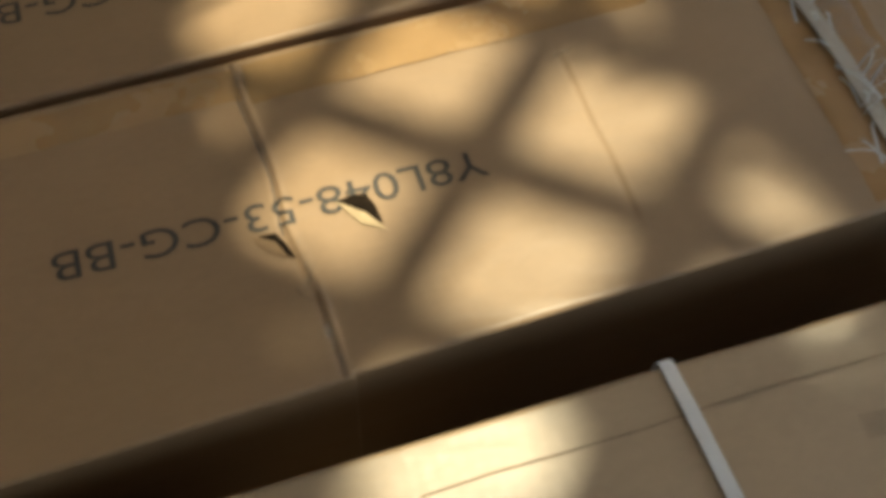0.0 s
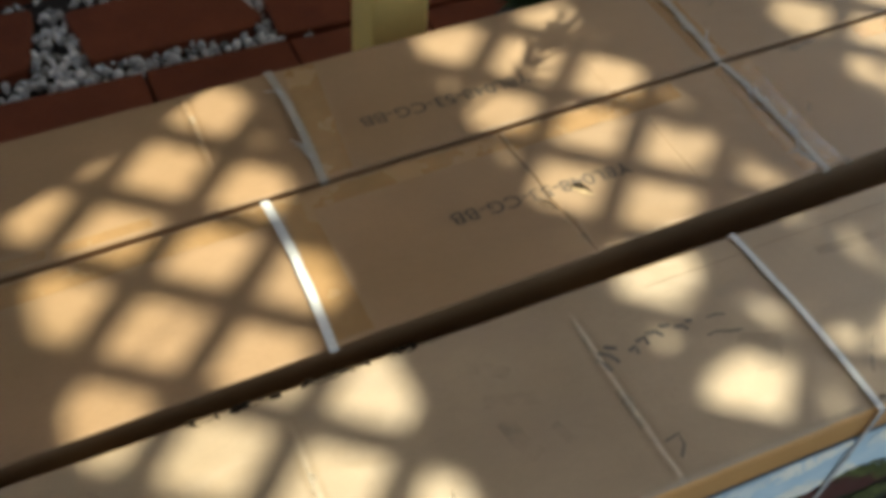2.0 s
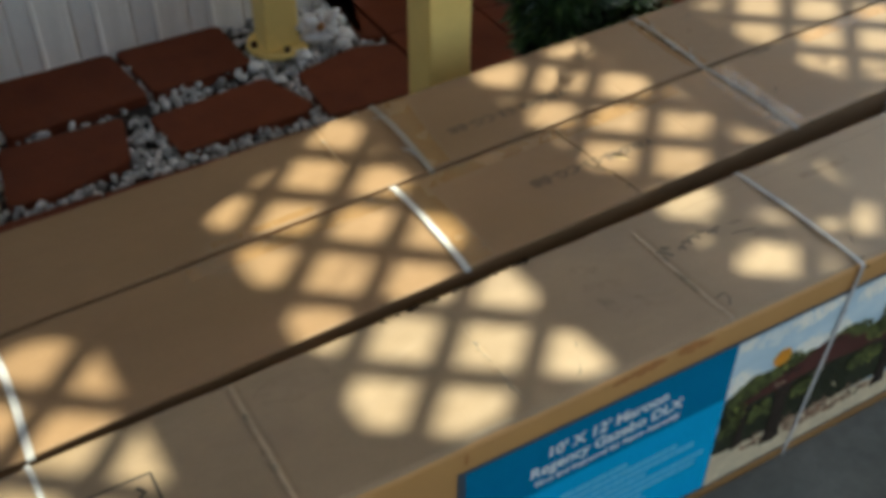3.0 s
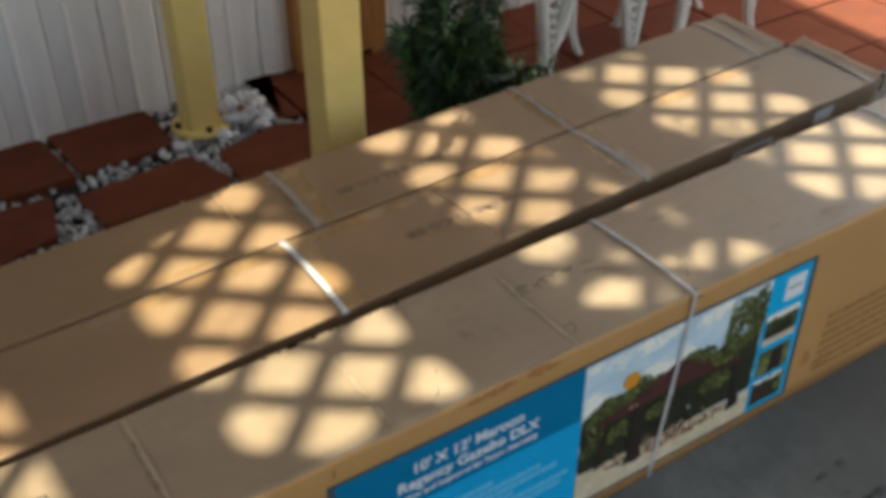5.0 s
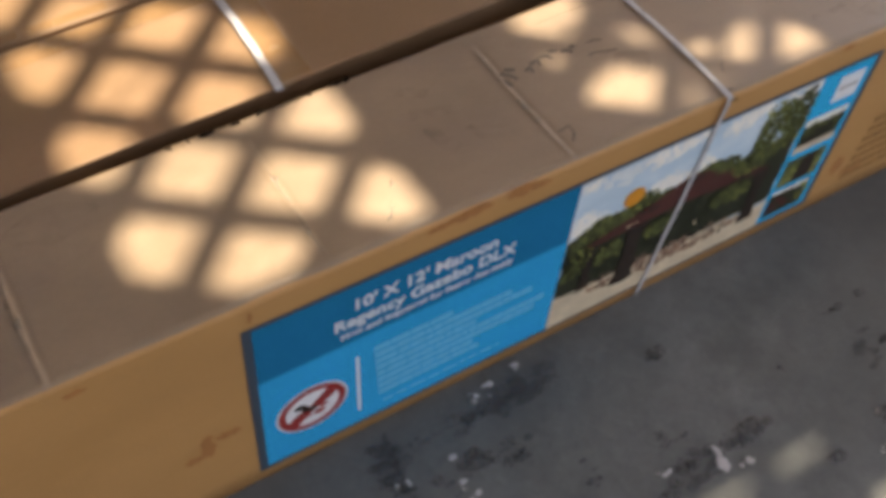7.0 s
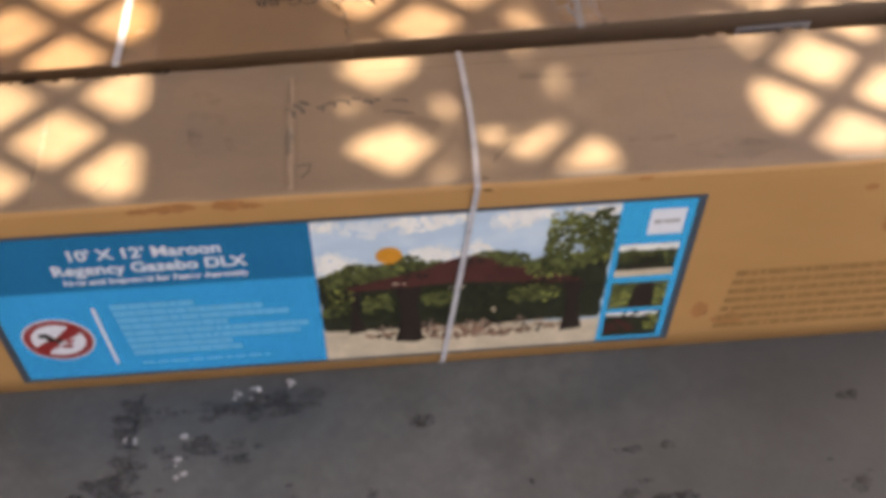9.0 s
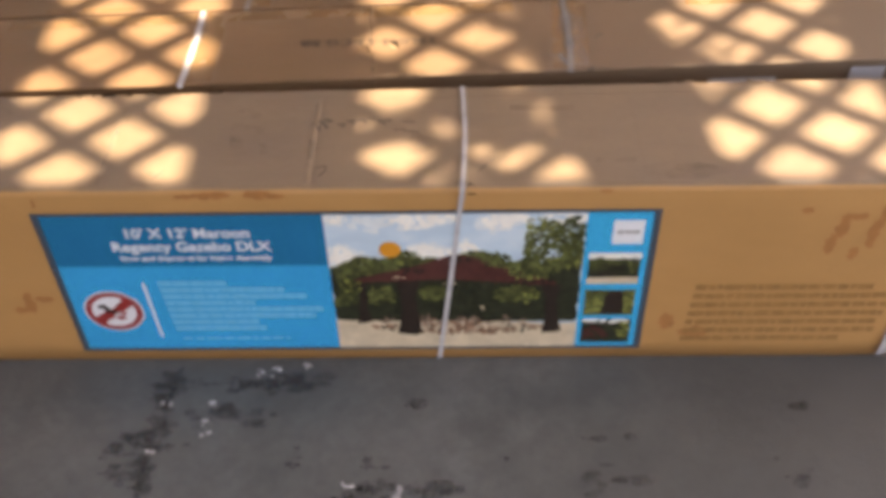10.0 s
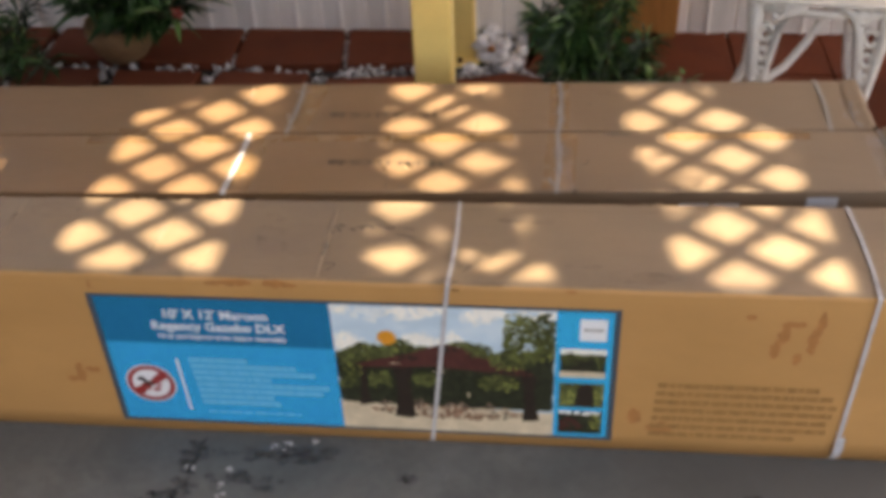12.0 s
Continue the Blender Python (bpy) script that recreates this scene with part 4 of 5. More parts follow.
def stamp_square():
    """The printed handling symbol on the front carton's top."""
    x0, x1, y0, y1 = -0.405, -0.305, 0.066, 0.148
    lines = [[(x0, y0), (x1, y0)], [(x1, y0), (x1, y1)], [(x1, y1), (x0, y1)], [(x0, y1), (x0, y0)]]
    ink_on_top(carton_a, lines, LID1, INK, width=0.003, name="stamp_frame")
    marks = [[(-0.325, 0.135), (-0.318, 0.125), (-0.328, 0.118), (-0.317, 0.108), (-0.327, 0.100)], [(-0.345, 0.12), (-0.338, 0.09), (-0.328, 0.084)], [(-0.36, 0.11), (-0.35, 0.085)], [(-0.39, 0.13), (-0.375, 0.10), (-0.385, 0.08)]]
    ink_on_top(carton_a, marks, LID1, INK, width=0.006, name="stamp_mark")


stamp_square()

# Dark line painted along the crease for the shade in it.
ink_on_top(carton_b, [[(split_line(0.372 + 0.0095 * k) - 0.0006, 0.372 + 0.0095 * k) for k in range(12)]], LID2, FADED_INK_AND_SHADE, width=0.0009, name="split")
CODE = "Y8L048-53-CG-BB"
for parent, x, y, height, ang in ((carton_b, 0.4755, 0.3875, LID2, 0.6), (carton_c, 0.444, 0.579, LID3, 1.2)):
    t = words(CODE, 0.0255, INK, parent, pose(x, y, 0, 0, 0, 180 + ang), name="printed_code")
    t.scale = (1.18, 1.0, 1)
    bm = bmesh.new()
    bm.from_mesh(t.data)
    bmesh.ops.delete(bm, geom=[f for f in bm.faces if f.normal.z < 0.5], context="FACES")
    bmesh.ops.subdivide_edges(bm, edges=[e for e in bm.edges if e.calc_length() > 0.004], cuts=2)
    for v in bm.verts:
        w = pose(x, y, 0, 0, 0, 180 + ang) @ Vector((v.co.x * 1.18, v.co.y, 0))
        v.co.z = height(w.x, w.y) + 0.0005
    bm.to_mesh(t.data)
    bm.free()


# ---- tape, holes and scuffs ----
def on_lid(parent, quad, height, mat, label, n=40, m=4, lift=0.0004, name="tape", ragged_edge=0.001):
    """A thin film lying on a carton's top. quad: u, v in 0..1 to x, y."""
    vs, fs = [], []
    for i in range(n + 1):
        for k in range(m + 1):
            x, y = quad(i / n, k / m)
            if k in (0, m):
                y += ragged_edge * noise.noise(Vector((x * 40, y * 3, 1)))
            if i in (0, n):
                x += ragged_edge * 2 * noise.noise(Vector((x * 3, y * 60, 7)))
            vs.append((x, y, height(x, y) + lift + 0.0002 * noise.noise(Vector((x * 60, y * 60, 2)))))
    for i in range(n):
        for k in range(m):
            a = (m + 1) * i + k
            fs.append((a, a + m + 1, a + m + 2, a + 1))
    return part(name, (vs, [], fs), mat, parent, label, smooth=True)


def tape_strip(parent, x0, x1, ya, yb, height, lift=0.0004):
    def quad(u, v):
        x = x0 + (x1 - x0) * u
        return x, ya(x) + (yb(x) - ya(x)) * v
    return on_lid(parent, quad, height, TAPE, "shiny tan packing tape", int(40 + 200 * (x1 - x0)), 4, lift)


def cross_tape(parent, x0, x1, front, back, height, skew=0.0):
    def quad(u, v):
        x = x0 + (x1 - x0) * u + skew * (0.5 - v)
        return x, front(x) + 0.006 + (back(x) - front(x) - 0.012) * v
    return on_lid(parent, quad, height, TAPE, "shiny tan packing tape", 12, 30)


tape_strip(carton_b, 0.10, 0.475, lambda x: B2(x) - 0.030, lambda x: B2(x) - 0.006, LID2)
tape_strip(carton_b, 0.478, 0.72, lambda x: B2(x) - 0.036, lambda x: B2(x) - 0.006, LID2, lift=0.0007)
tape_strip(carton_b, -0.15, 0.19, lambda x: B2(x) - 0.034, lambda x: B2(x) - 0.006, LID2, lift=0.0007)
tape_strip(carton_b, 1.02, 1.30, lambda x: B2(x) - 0.032, lambda x: B2(x) - 0.006, LID2)
tape_strip(carton_c, -0.10, 0.06, lambda x: F3(x) + 0.006, lambda x: F3(x) + 0.020, LID3)
cross_tape(carton_b, 0.182, 0.226, F2, B2, LID2)
cross_tape(carton_b, 0.783, 0.842, F2, B2, LID2, -0.01)
cross_tape(carton_c, 0.262, 0.302, F3, B3, LID3, -0.02)
cross_tape(carton_c, 0.79, 0.83, F3, B3, LID3)


def patch(parent, cx, cy, rx, ry, height, mat, label, turn=0.0, name="smudge"):
    """A rubbed or dirty patch on a carton's top."""
    ca, sa = math.cos(turn), math.sin(turn)

    def quad(u, v):
        a, b = (u * 2 - 1), (v * 2 - 1)
        q = 1 - 0.25 * a * a * b * b
        x, y = a * rx * math.sqrt(1 - b * b / 2) * q, b * ry * math.sqrt(1 - a * a / 2) * q
        return cx + x * ca - y * sa, cy + x * sa + y * ca
    return on_lid(parent, quad, height, mat, label, 24, 16, 0.0003, name, 0.006)


for cx, cy, rx, ry, turn in ((0.56, 0.10, 0.03, 0.025, 0.3), (-0.12, 0.19, 0.05, 0.025, 0.0), (0.94, 0.035, 0.07, 0.02, 0.0)):
    patch(carton_a, cx, cy, rx, ry, LID1, SMUDGE, "grey dirt smudge", turn)
for parent, height, rows in ((carton_a, LID1, ((0.405, 0.11, 0.004, 0.10, 0.0), (0.105, 0.09, 0.002, 0.085, 0.0), (-0.185, 0.12, 0.004, 0.09, 0.0), (0.20, 0.05, 0.03, 0.002, 1.1), (0.66, 0.05, 0.03, 0.002, 0.9))),
                             (carton_b, LID2, ((0.485, 0.33, 0.002, 0.04, 0.06), (0.84, 0.30, 0.004, 0.012, 0.0), (0.86, 0.40, 0.012, 0.002, 0.8), (0.18, 0.47, 0.03, 0.006, 0.0), (0.92, 0.508, 0.045, 0.005, 0.044), (1.13, 0.518, 0.014, 0.004, 0.044), (0.66, 0.45, 0.014, 0.003, 0.3))),
                             (carton_c, LID3, ((0.142, 0.63, 0.002, 0.05, 0.0), (0.86, 0.63, 0.025, 0.0015, 0.4), (0.92, 0.69, 0.03, 0.002, 0.5), (0.29, 0.65, 0.002, 0.03, 0.3), (0.83, 0.60, 0.02, 0.001, -0.1)))):
    for cx, cy, rx, ry, turn in rows:
        patch(parent, cx, cy, rx, ry, height, SCUFF, "pale scuffed fold", turn, "scuff")


def film_strip(parent, x0, x1, ya, yb, height):
    """A torn, milky strip of clear film along a strap."""
    def quad(u, v):
        y = ya + (yb - ya) * v
        return x0 + (x1 - x0) * u + 0.004 * noise.noise(Vector((v * 7, x0, u))), y
    return on_lid(parent, quad, height, FILM, "milky strip of torn clear film", 8, 40, 0.0012, "film", 0.003)


film_strip(carton_b, 0.806, 0.836, F2(0.81) + 0.008, F2(0.81) + 0.185, LID2)
film_strip(carton_b, 0.186, 0.194, F2(0.18) + 0.120, F2(0.18) + 0.205, LID2)
film_strip(carton_c, 0.806, 0.822, F3(0.81) + 0.010, F3(0.81) + 0.120, LID3)
film_strip(carton_b, 1.405, 1.440, F2(1.42) + 0.020, F2(1.42) + 0.190, LID2)


def frayed_back_edge():
    """Torn bits of liner along the back edge of the front carton."""
    r = random.Random(41)
    for x, L in ((0.06, 0.05), (0.13, 0.07), (0.22, 0.03), (0.02, 0.03), (0.95, 0.04), (1.05, 0.05)):
        vs = []
        n = 8
        for i in range(n + 1):
            xx = x + L * i / n
            y = B1(xx) - 0.001
            vs += [(xx, y - r.uniform(0.002, 0.007), LID1(xx, y - 0.004) + 0.0008), (xx, y + r.uniform(0.001, 0.006), LID1(xx, y) + r.uniform(-0.005, 0.001))]
        # Bits from x 0 to 0.5 take the near-black of the holes.
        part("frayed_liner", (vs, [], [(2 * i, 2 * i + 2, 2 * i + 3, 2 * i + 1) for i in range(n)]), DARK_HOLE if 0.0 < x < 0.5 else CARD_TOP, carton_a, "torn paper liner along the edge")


frayed_back_edge()
# Flat near-black patch for the shade in the tear.
part("edge_tear", ([(0.634, -0.0012, 0.362), (0.646, -0.0012, 0.361), (0.644, 0.0075, 0.3720), (0.637, 0.0105, 0.3738), (0.631, 0.0050, 0.3710)], [], [(0, 1, 2, 3, 4)]), DARK_HOLE, carton_a, "small tear in the top edge, shade painted black")


def loose_fibres(parent, height, rows, seed, name="plastic_shred"):
    """Curled shreds of clear and white film along a strap. rows: x, y, spread, count."""
    r = random.Random(seed)
    for x, y, sx, sy, count in rows:
        for _ in range(count):
            px, py, a, L, w = x + r.uniform(-sx, sx), y + r.uniform(-sy, sy), r.uniform(-1.1, 1.1) + 1.4, r.uniform(0.010, 0.034), r.uniform(0.0003, 0.0011)
            bend, n = r.uniform(-1.2, 1.2), 5
            vs = []
            for k in range(n + 1):
                u = k / n
                t = a + bend * u
                up = 0.0012 + 0.005 * math.sin(math.pi * u) * r.uniform(0.4, 1.0)
                vs += [(px - w * math.sin(t), py + w * math.cos(t) * 0.5, height(px, py) + up), (px + w * math.sin(t), py - w * math.cos(t) * 0.5, height(px, py) + up + 0.0008)]
                px, py = px + math.cos(t) * L / n, py + math.sin(t) * L / n
            part(name, (vs, [], [(2 * k, 2 * k + 1, 2 * k + 3, 2 * k + 2) for k in range(n)]), STRAP, parent)


loose_fibres(carton_b, LID2, ((0.808, 0.40, 0.010, 0.05, 16), (0.80, 0.34, 0.008, 0.03, 6), (1.448, 0.42, 0.014, 0.07, 12)), 61)
loose_fibres(carton_c, LID3, ((0.812, 0.60, 0.010, 0.08, 8), (0.255, 0.60, 0.006, 0.07, 4), (1.40, 0.62, 0.014, 0.07, 10)), 62)


def torn_hole():
    def pts(rows):
        return [(x, y, LID2(x, y) + up) for x, y, up in rows]

    # Near-black sheets on the lid stand for the shaded insides.
    hole = part("torn_hole", (pts([(0.508, 0.3845, 0.0007), (0.515, 0.3865, 0.0007), (0.5235, 0.3855, 0.0007), (0.5265, 0.376, 0.0007), (0.5275, 0.364, 0.0007), (0.5205, 0.3725, 0.0007)]), [], [(5, 4, 3, 2, 1, 0)]), DARK_HOLE, carton_b, "torn hole in the cardboard, shade inside painted black")
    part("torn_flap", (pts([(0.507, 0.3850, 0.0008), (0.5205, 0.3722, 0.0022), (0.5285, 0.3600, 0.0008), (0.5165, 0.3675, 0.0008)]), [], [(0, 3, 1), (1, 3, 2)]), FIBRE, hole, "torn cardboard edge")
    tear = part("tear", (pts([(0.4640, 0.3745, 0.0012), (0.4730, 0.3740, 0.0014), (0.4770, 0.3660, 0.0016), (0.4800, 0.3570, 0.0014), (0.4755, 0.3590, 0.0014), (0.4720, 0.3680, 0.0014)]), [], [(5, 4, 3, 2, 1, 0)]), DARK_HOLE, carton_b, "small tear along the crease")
    part("torn_flap", (pts([(0.4610, 0.3750, 0.0008), (0.4715, 0.3680, 0.0030), (0.4760, 0.3580, 0.0016), (0.4690, 0.3620, 0.0008), (0.4630, 0.3690, 0.0008)]), [], [(0, 4, 1), (1, 4, 3), (1, 3, 2)]), CARD_LID, tear, "pale torn cardboard edge")


torn_hole()


def shipping_sticker():
    """The white bar-code sticker on the side of the middle carton, in the gap."""
    st = part("sticker", flat(rect(1.032, 1.142, 0.283, 0.329)), PAPER, carton_b, "white sticker with black bars")
    st.matrix_basis = pose(0, F2(1.02) + 0.0365 - 0.042 * 1.02, 0) @ pose(0, 0, 0, 6.38, 0, math.degrees(math.atan(0.042)))
    r = random.Random(4)
    shapes, x = [], 1.04
    while x < 1.13:
        w = r.uniform(0.001, 0.004)
        shapes.append(rect(x, x + w, 0.290, 0.322))
        x += w + r.uniform(0.001, 0.003)
    sheets("bar", shapes, INK, st, 1)
    st = part("sticker", flat(rect(1.262, 1.318, 0.312, 0.343)), PAPER, carton_b, "small plain white sticker")
    st.matrix_basis = pose(0, F2(1.28) + 0.0365 - 0.042 * 1.28, 0) @ pose(0, 0, 0, 6.38, 0, math.degrees(math.atan(0.042)))


shipping_sticker()


def worn_ends():
    """Curled board edges at the cartons' right ends: a trough and then a raised lip."""
    for parent, x, front, back, top, size in ((carton_b, 1.470, F2, B2, T2, 1.0), (carton_c, 1.430, F3, B3, T3, 0.5)):
        prof = ((-0.030, 0.0012), (-0.020, 0.0018), (-0.012, 0.0045), (-0.005, 0.0085), (0.002, 0.0080), (0.006, 0.0030), (0.007, -0.012), (0.006, -0.035))
        vs, fs = [], []
        n, m = 24, len(prof)
        for i in range(n + 1):
            y = front(x) + 0.002 + (back(x) - front(x) - 0.004) * i / n
            k = 0.55 + 0.75 * abs(noise.noise(Vector((i * 0.45, x, 0))))
            for dx, dz in prof:
                vs.append((x + dx + 0.003 * noise.noise(Vector((i * 0.6, x, dx * 40))), y, top(x) + (dz * size * k if dz > 0.002 else dz)))
        for i in range(n):
            for q in range(m - 1):
                a = m * i + q
                fs.append((a, a + 1, a + m + 1, a + m))
        part("end_flap", (vs, [], fs), CARD_LID, parent, "curled worn cardboard edge", smooth=True)


worn_ends()


# ---- garden behind: tiles, pavers, gravel ----
def tile_field():
    thing = tagged(empty("tile_floor", pose(0, 0, GARDEN)), "dark red square floor tiles with thin joints", "floor", kind="structure")
    part("bed", box_bm(-3.0, 4.4, 0.775, 2.02, -0.06, -0.026), SOIL, thing)
    s, g = 0.292, 0.006
    bm = box_bm(0, s - g, 0, s - g, -0.03, 0.0, 0.003, 2)
    first = part("tile", bm, RED_TILE, thing)
    me = first.data
    spots = []
    for i in range(-12, 13):
        for j in range(2):
            spots.append((0.484 - 0.292 + i * s, 1.374 - (j + 1) * s))
    for i in range(2, 13):
        for j in range(2):
            spots.append((0.484 - 0.292 + i * s, 1.380 + j * s))
    first.matrix_basis = pose(spots[0][0], spots[0][1], 0)
    for x, y in spots[1:]:
        t = new("tile", me)
        t.parent = thing
        t.matrix_basis = pose(x, y, 0.0015 * math.sin(x * 9 + y * 5), 0.2 * math.sin(x * 7), 0.2 * math.cos(y * 8 + x))
    # the strip along the fence on the right
    part("tile", box_bm(0.776, 4.0, 1.966, 2.0, -0.03, -0.002, 0.002), RED_TILE, thing)
    return thing


tile_field()


def paver(points):
    bm = bmesh.new()
    top = [bm.verts.new((x, y, 0.004)) for x, y in points]
    f = bm.faces.new(top)
    if f.normal.z < 0:
        f.normal_flip()
    ext = bmesh.ops.extrude_face_region(bm, geom=[f])
    bmesh.ops.translate(bm, vec=(0, 0, -0.035), verts=[v for v in ext["geom"] if isinstance(v, bmesh.types.BMVert)])
    bmesh.ops.recalc_face_normals(bm, faces=bm.faces)
    edges = [e for e in bm.edges if all(v.co.z > 0 for v in e.verts)]
    up = [e for e in bm.edges if abs(e.verts[0].co.z - e.verts[1].co.z) > 0.02]
    bmesh.ops.bevel(bm, geom=up, offset=0.018, segments=4, affect="EDGES", profile=0.5)
    edges = [e for e in bm.edges if all(v.co.z > 0 for v in e.verts)]
    bmesh.ops.bevel(bm, geom=edges, offset=0.004, segments=2, affect="EDGES", profile=0.5)
    ob = part("paver", bm, RED_TILE)
    ob.location.z = GARDEN
    return tagged(ob, "dark red stepping stone set in white gravel", "paving stone", group="stepping stones")


PAVERS = [[(0.08, 1.6), (0.4, 1.63), (0.46, 1.455), (0.42, 1.43), (0.1, 1.425)],
          [(-0.27, 1.645), (0.027, 1.635), (-0.01, 1.45), (-0.19, 1.4), (-0.3, 1.42)],
          [(0.13, 1.7), (0.1, 1.943), (0.39, 1.943), (0.4, 1.715)],
          [(-0.24, 1.68), (-0.25, 1.943), (0.085, 1.943), (0.115, 1.7)],
          [(0.475, 1.605), (0.66, 1.655), (0.765, 1.62), (0.768, 1.380), (0.47, 1.385)],
          [(0.7, 1.69), (0.765, 1.66), (0.765, 1.943), (0.735, 1.943)],
          [(-0.62, 1.645), (-0.33, 1.64), (-0.35, 1.42), (-0.58, 1.4)],
          [(-0.57, 1.7), (-0.56, 1.943), (-0.262, 1.943), (-0.252, 1.7)],
          [(-0.95, 1.66), (-0.67, 1.65), (-0.66, 1.43), (-0.93, 1.41)],
          [(-0.9, 1.72), (-0.9, 1.943), (-0.6, 1.943), (-0.59, 1.71)],
          [(-1.3, 1.66), (-1.0, 1.66), (-0.98, 1.42), (-1.28, 1.42)],
          [(-1.24, 1.72), (-1.24, 1.943), (-0.93, 1.943), (-0.93, 1.72)]]
for pts in PAVERS:
    paver(pts)


def inside(p, poly):
    x, y = p
    hit = False
    for i in range(len(poly)):
        (x0, y0), (x1, y1) = poly[i], poly[i - 1]
        if (y0 > y) != (y1 > y) and x < (x1 - x0) * (y - y0) / (y1 - y0) + x0:
            hit = not hit
    return hit


def pebbles(name, count, place, rmin, rmax, mat, label, seed):
    """Small uneven stones, joined."""
    r = random.Random(seed)
    bm = bmesh.new()
    bmesh.ops.create_icosphere(bm, subdivisions=1, radius=1.0)
    bv = [v.co.copy() for v in bm.verts]
    bf = [tuple(v.index for v in f.verts) for f in bm.faces]
    bm.free()
    vs, fs = [], []
    made = 0
    while made < count:
        x, y, z = place(r)
        if x is None:
            continue
        made += 1
        q = Euler((r.uniform(0, 6.3), r.uniform(0, 6.3), r.uniform(0, 6.3))).to_matrix()
        s = r.uniform(rmin, rmax)
        sc = Vector((s * r.uniform(0.8, 1.5), s * r.uniform(0.7, 1.1), s * r.uniform(0.5, 0.8)))
        k = len(vs)
        for v in bv:
            p = q @ Vector((v.x * sc.x, v.y * sc.y, v.z * sc.z)) * r.uniform(0.82, 1.12)
            vs.append((x + p.x, y + p.y, z + p.z))
        fs += [tuple(i + k for i in f) for f in bf]
    return tagged(part(name, (vs, [], fs), mat), label, "gravel", kind="stuff")


def gravel_place(r):
    x, y = r.uniform(-1.4, 0.765), r.uniform(1.378, 1.945)
    if any(inside((x, y), p) for p in PAVERS):
        return None, None, None
    if x > 0.56 and y < 1.50:
        return None, None, None
    few = 0.25 if y > 1.90 else 0.3 if x < -0.25 and y > 1.5 else 0.45 if x < 0.38 and 1.62 < y < 1.70 else 1.0
    if r.random() > few:
        return None, None, None
    return x, y, GARDEN - 0.020 + r.uniform(0, 0.014)


pebbles("gravel", 1500, gravel_place, 0.006, 0.015, STONE, "loose white and grey gravel between red pavers", 21)


# ---- ornament by the far post ----
def white_ornament():
    r = random.Random(31)
    thing = tagged(empty("ornament", pose(0.600, 1.720, GARDEN)), "chipped white stone flower ornament with an orange centre", "ornament")
    for k in range(8):
        a, q = k * 6.283 / 8 + r.uniform(-0.2, 0.2), r.uniform(0.030, 0.044)
        bm = bmesh.new()
        bmesh.ops.create_icosphere(bm, subdivisions=2, radius=1.0)
        for v in bm.verts:
            v.co *= 1 + 0.35 * noise.noise(v.co * 1.7 + Vector((k * 3.1, 0, 0)))
        lean = r.uniform(-0.010, 0.006)
        bm.transform(Matrix.Translation((q * math.cos(a), lean, 0.055 + 0.8 * q * math.sin(a))) @ Euler((r.uniform(-0.4, 0.4), -a, 0)).to_matrix().to_4x4() @ Matrix.Diagonal((r.uniform(0.020, 0.034), 0.012, r.uniform(0.012, 0.020), 1)))
        part("petal", bm, STONE, thing, smooth=True)
    bm = bmesh.new()
    bmesh.ops.create_icosphere(bm, subdivisions=2, radius=1.0, matrix=Matrix.Translation((-0.004, -0.016, 0.058)) @ Matrix.Diagonal((0.013, 0.008, 0.012, 1)))
    part("centre", bm, ORANGE_WOOD, thing, "faded orange centre", smooth=True)
    bm = bmesh.new()
    bmesh.ops.create_icosphere(bm, subdivisions=2, radius=1.0, matrix=Matrix.Translation((0.0, 0.012, 0.022)) @ Matrix.Diagonal((0.055, 0.035, 0.026, 1)))
    part("foot", bm, STONE, thing, smooth=True)
    return thing


white_ornament()


def rock(x, y, s, seed):
    r = random.Random(seed)
    bm = bmesh.new()
    bmesh.ops.create_icosphere(bm, subdivisions=2, radius=1.0)
    for v in bm.verts:
        v.co = Vector((v.co.x * s * 1.2, v.co.y * s, v.co.z * s * 0.7)) * (1 + 0.3 * noise.noise(v.co * 1.6 + Vector((seed, 0, 0))))
    ob = part("rock", bm, STONE)
    ob.matrix_basis = pose(x, y, GARDEN + s * 0.25, 0, 0, r.uniform(0, 360))
    return tagged(ob, "pale rounded rock lying on the gravel", "rock", group="rocks in the gravel")


for k, (x, y, s) in enumerate(((0.53, 1.68, 0.020), (0.62, 1.83, 0.030), (0.67, 1.72, 0.026), (0.69, 1.80, 0.022), (0.56, 1.86, 0.028), (0.40, 1.69, 0.018), (0.645, 1.68, 0.02), (0.585, 1.93, 0.03), (0.43, 1.60, 0.014), (-0.55, 1.40, 0.03), (-0.66, 1.385, 0.025))):
    rock(x, y, s, k + 1)


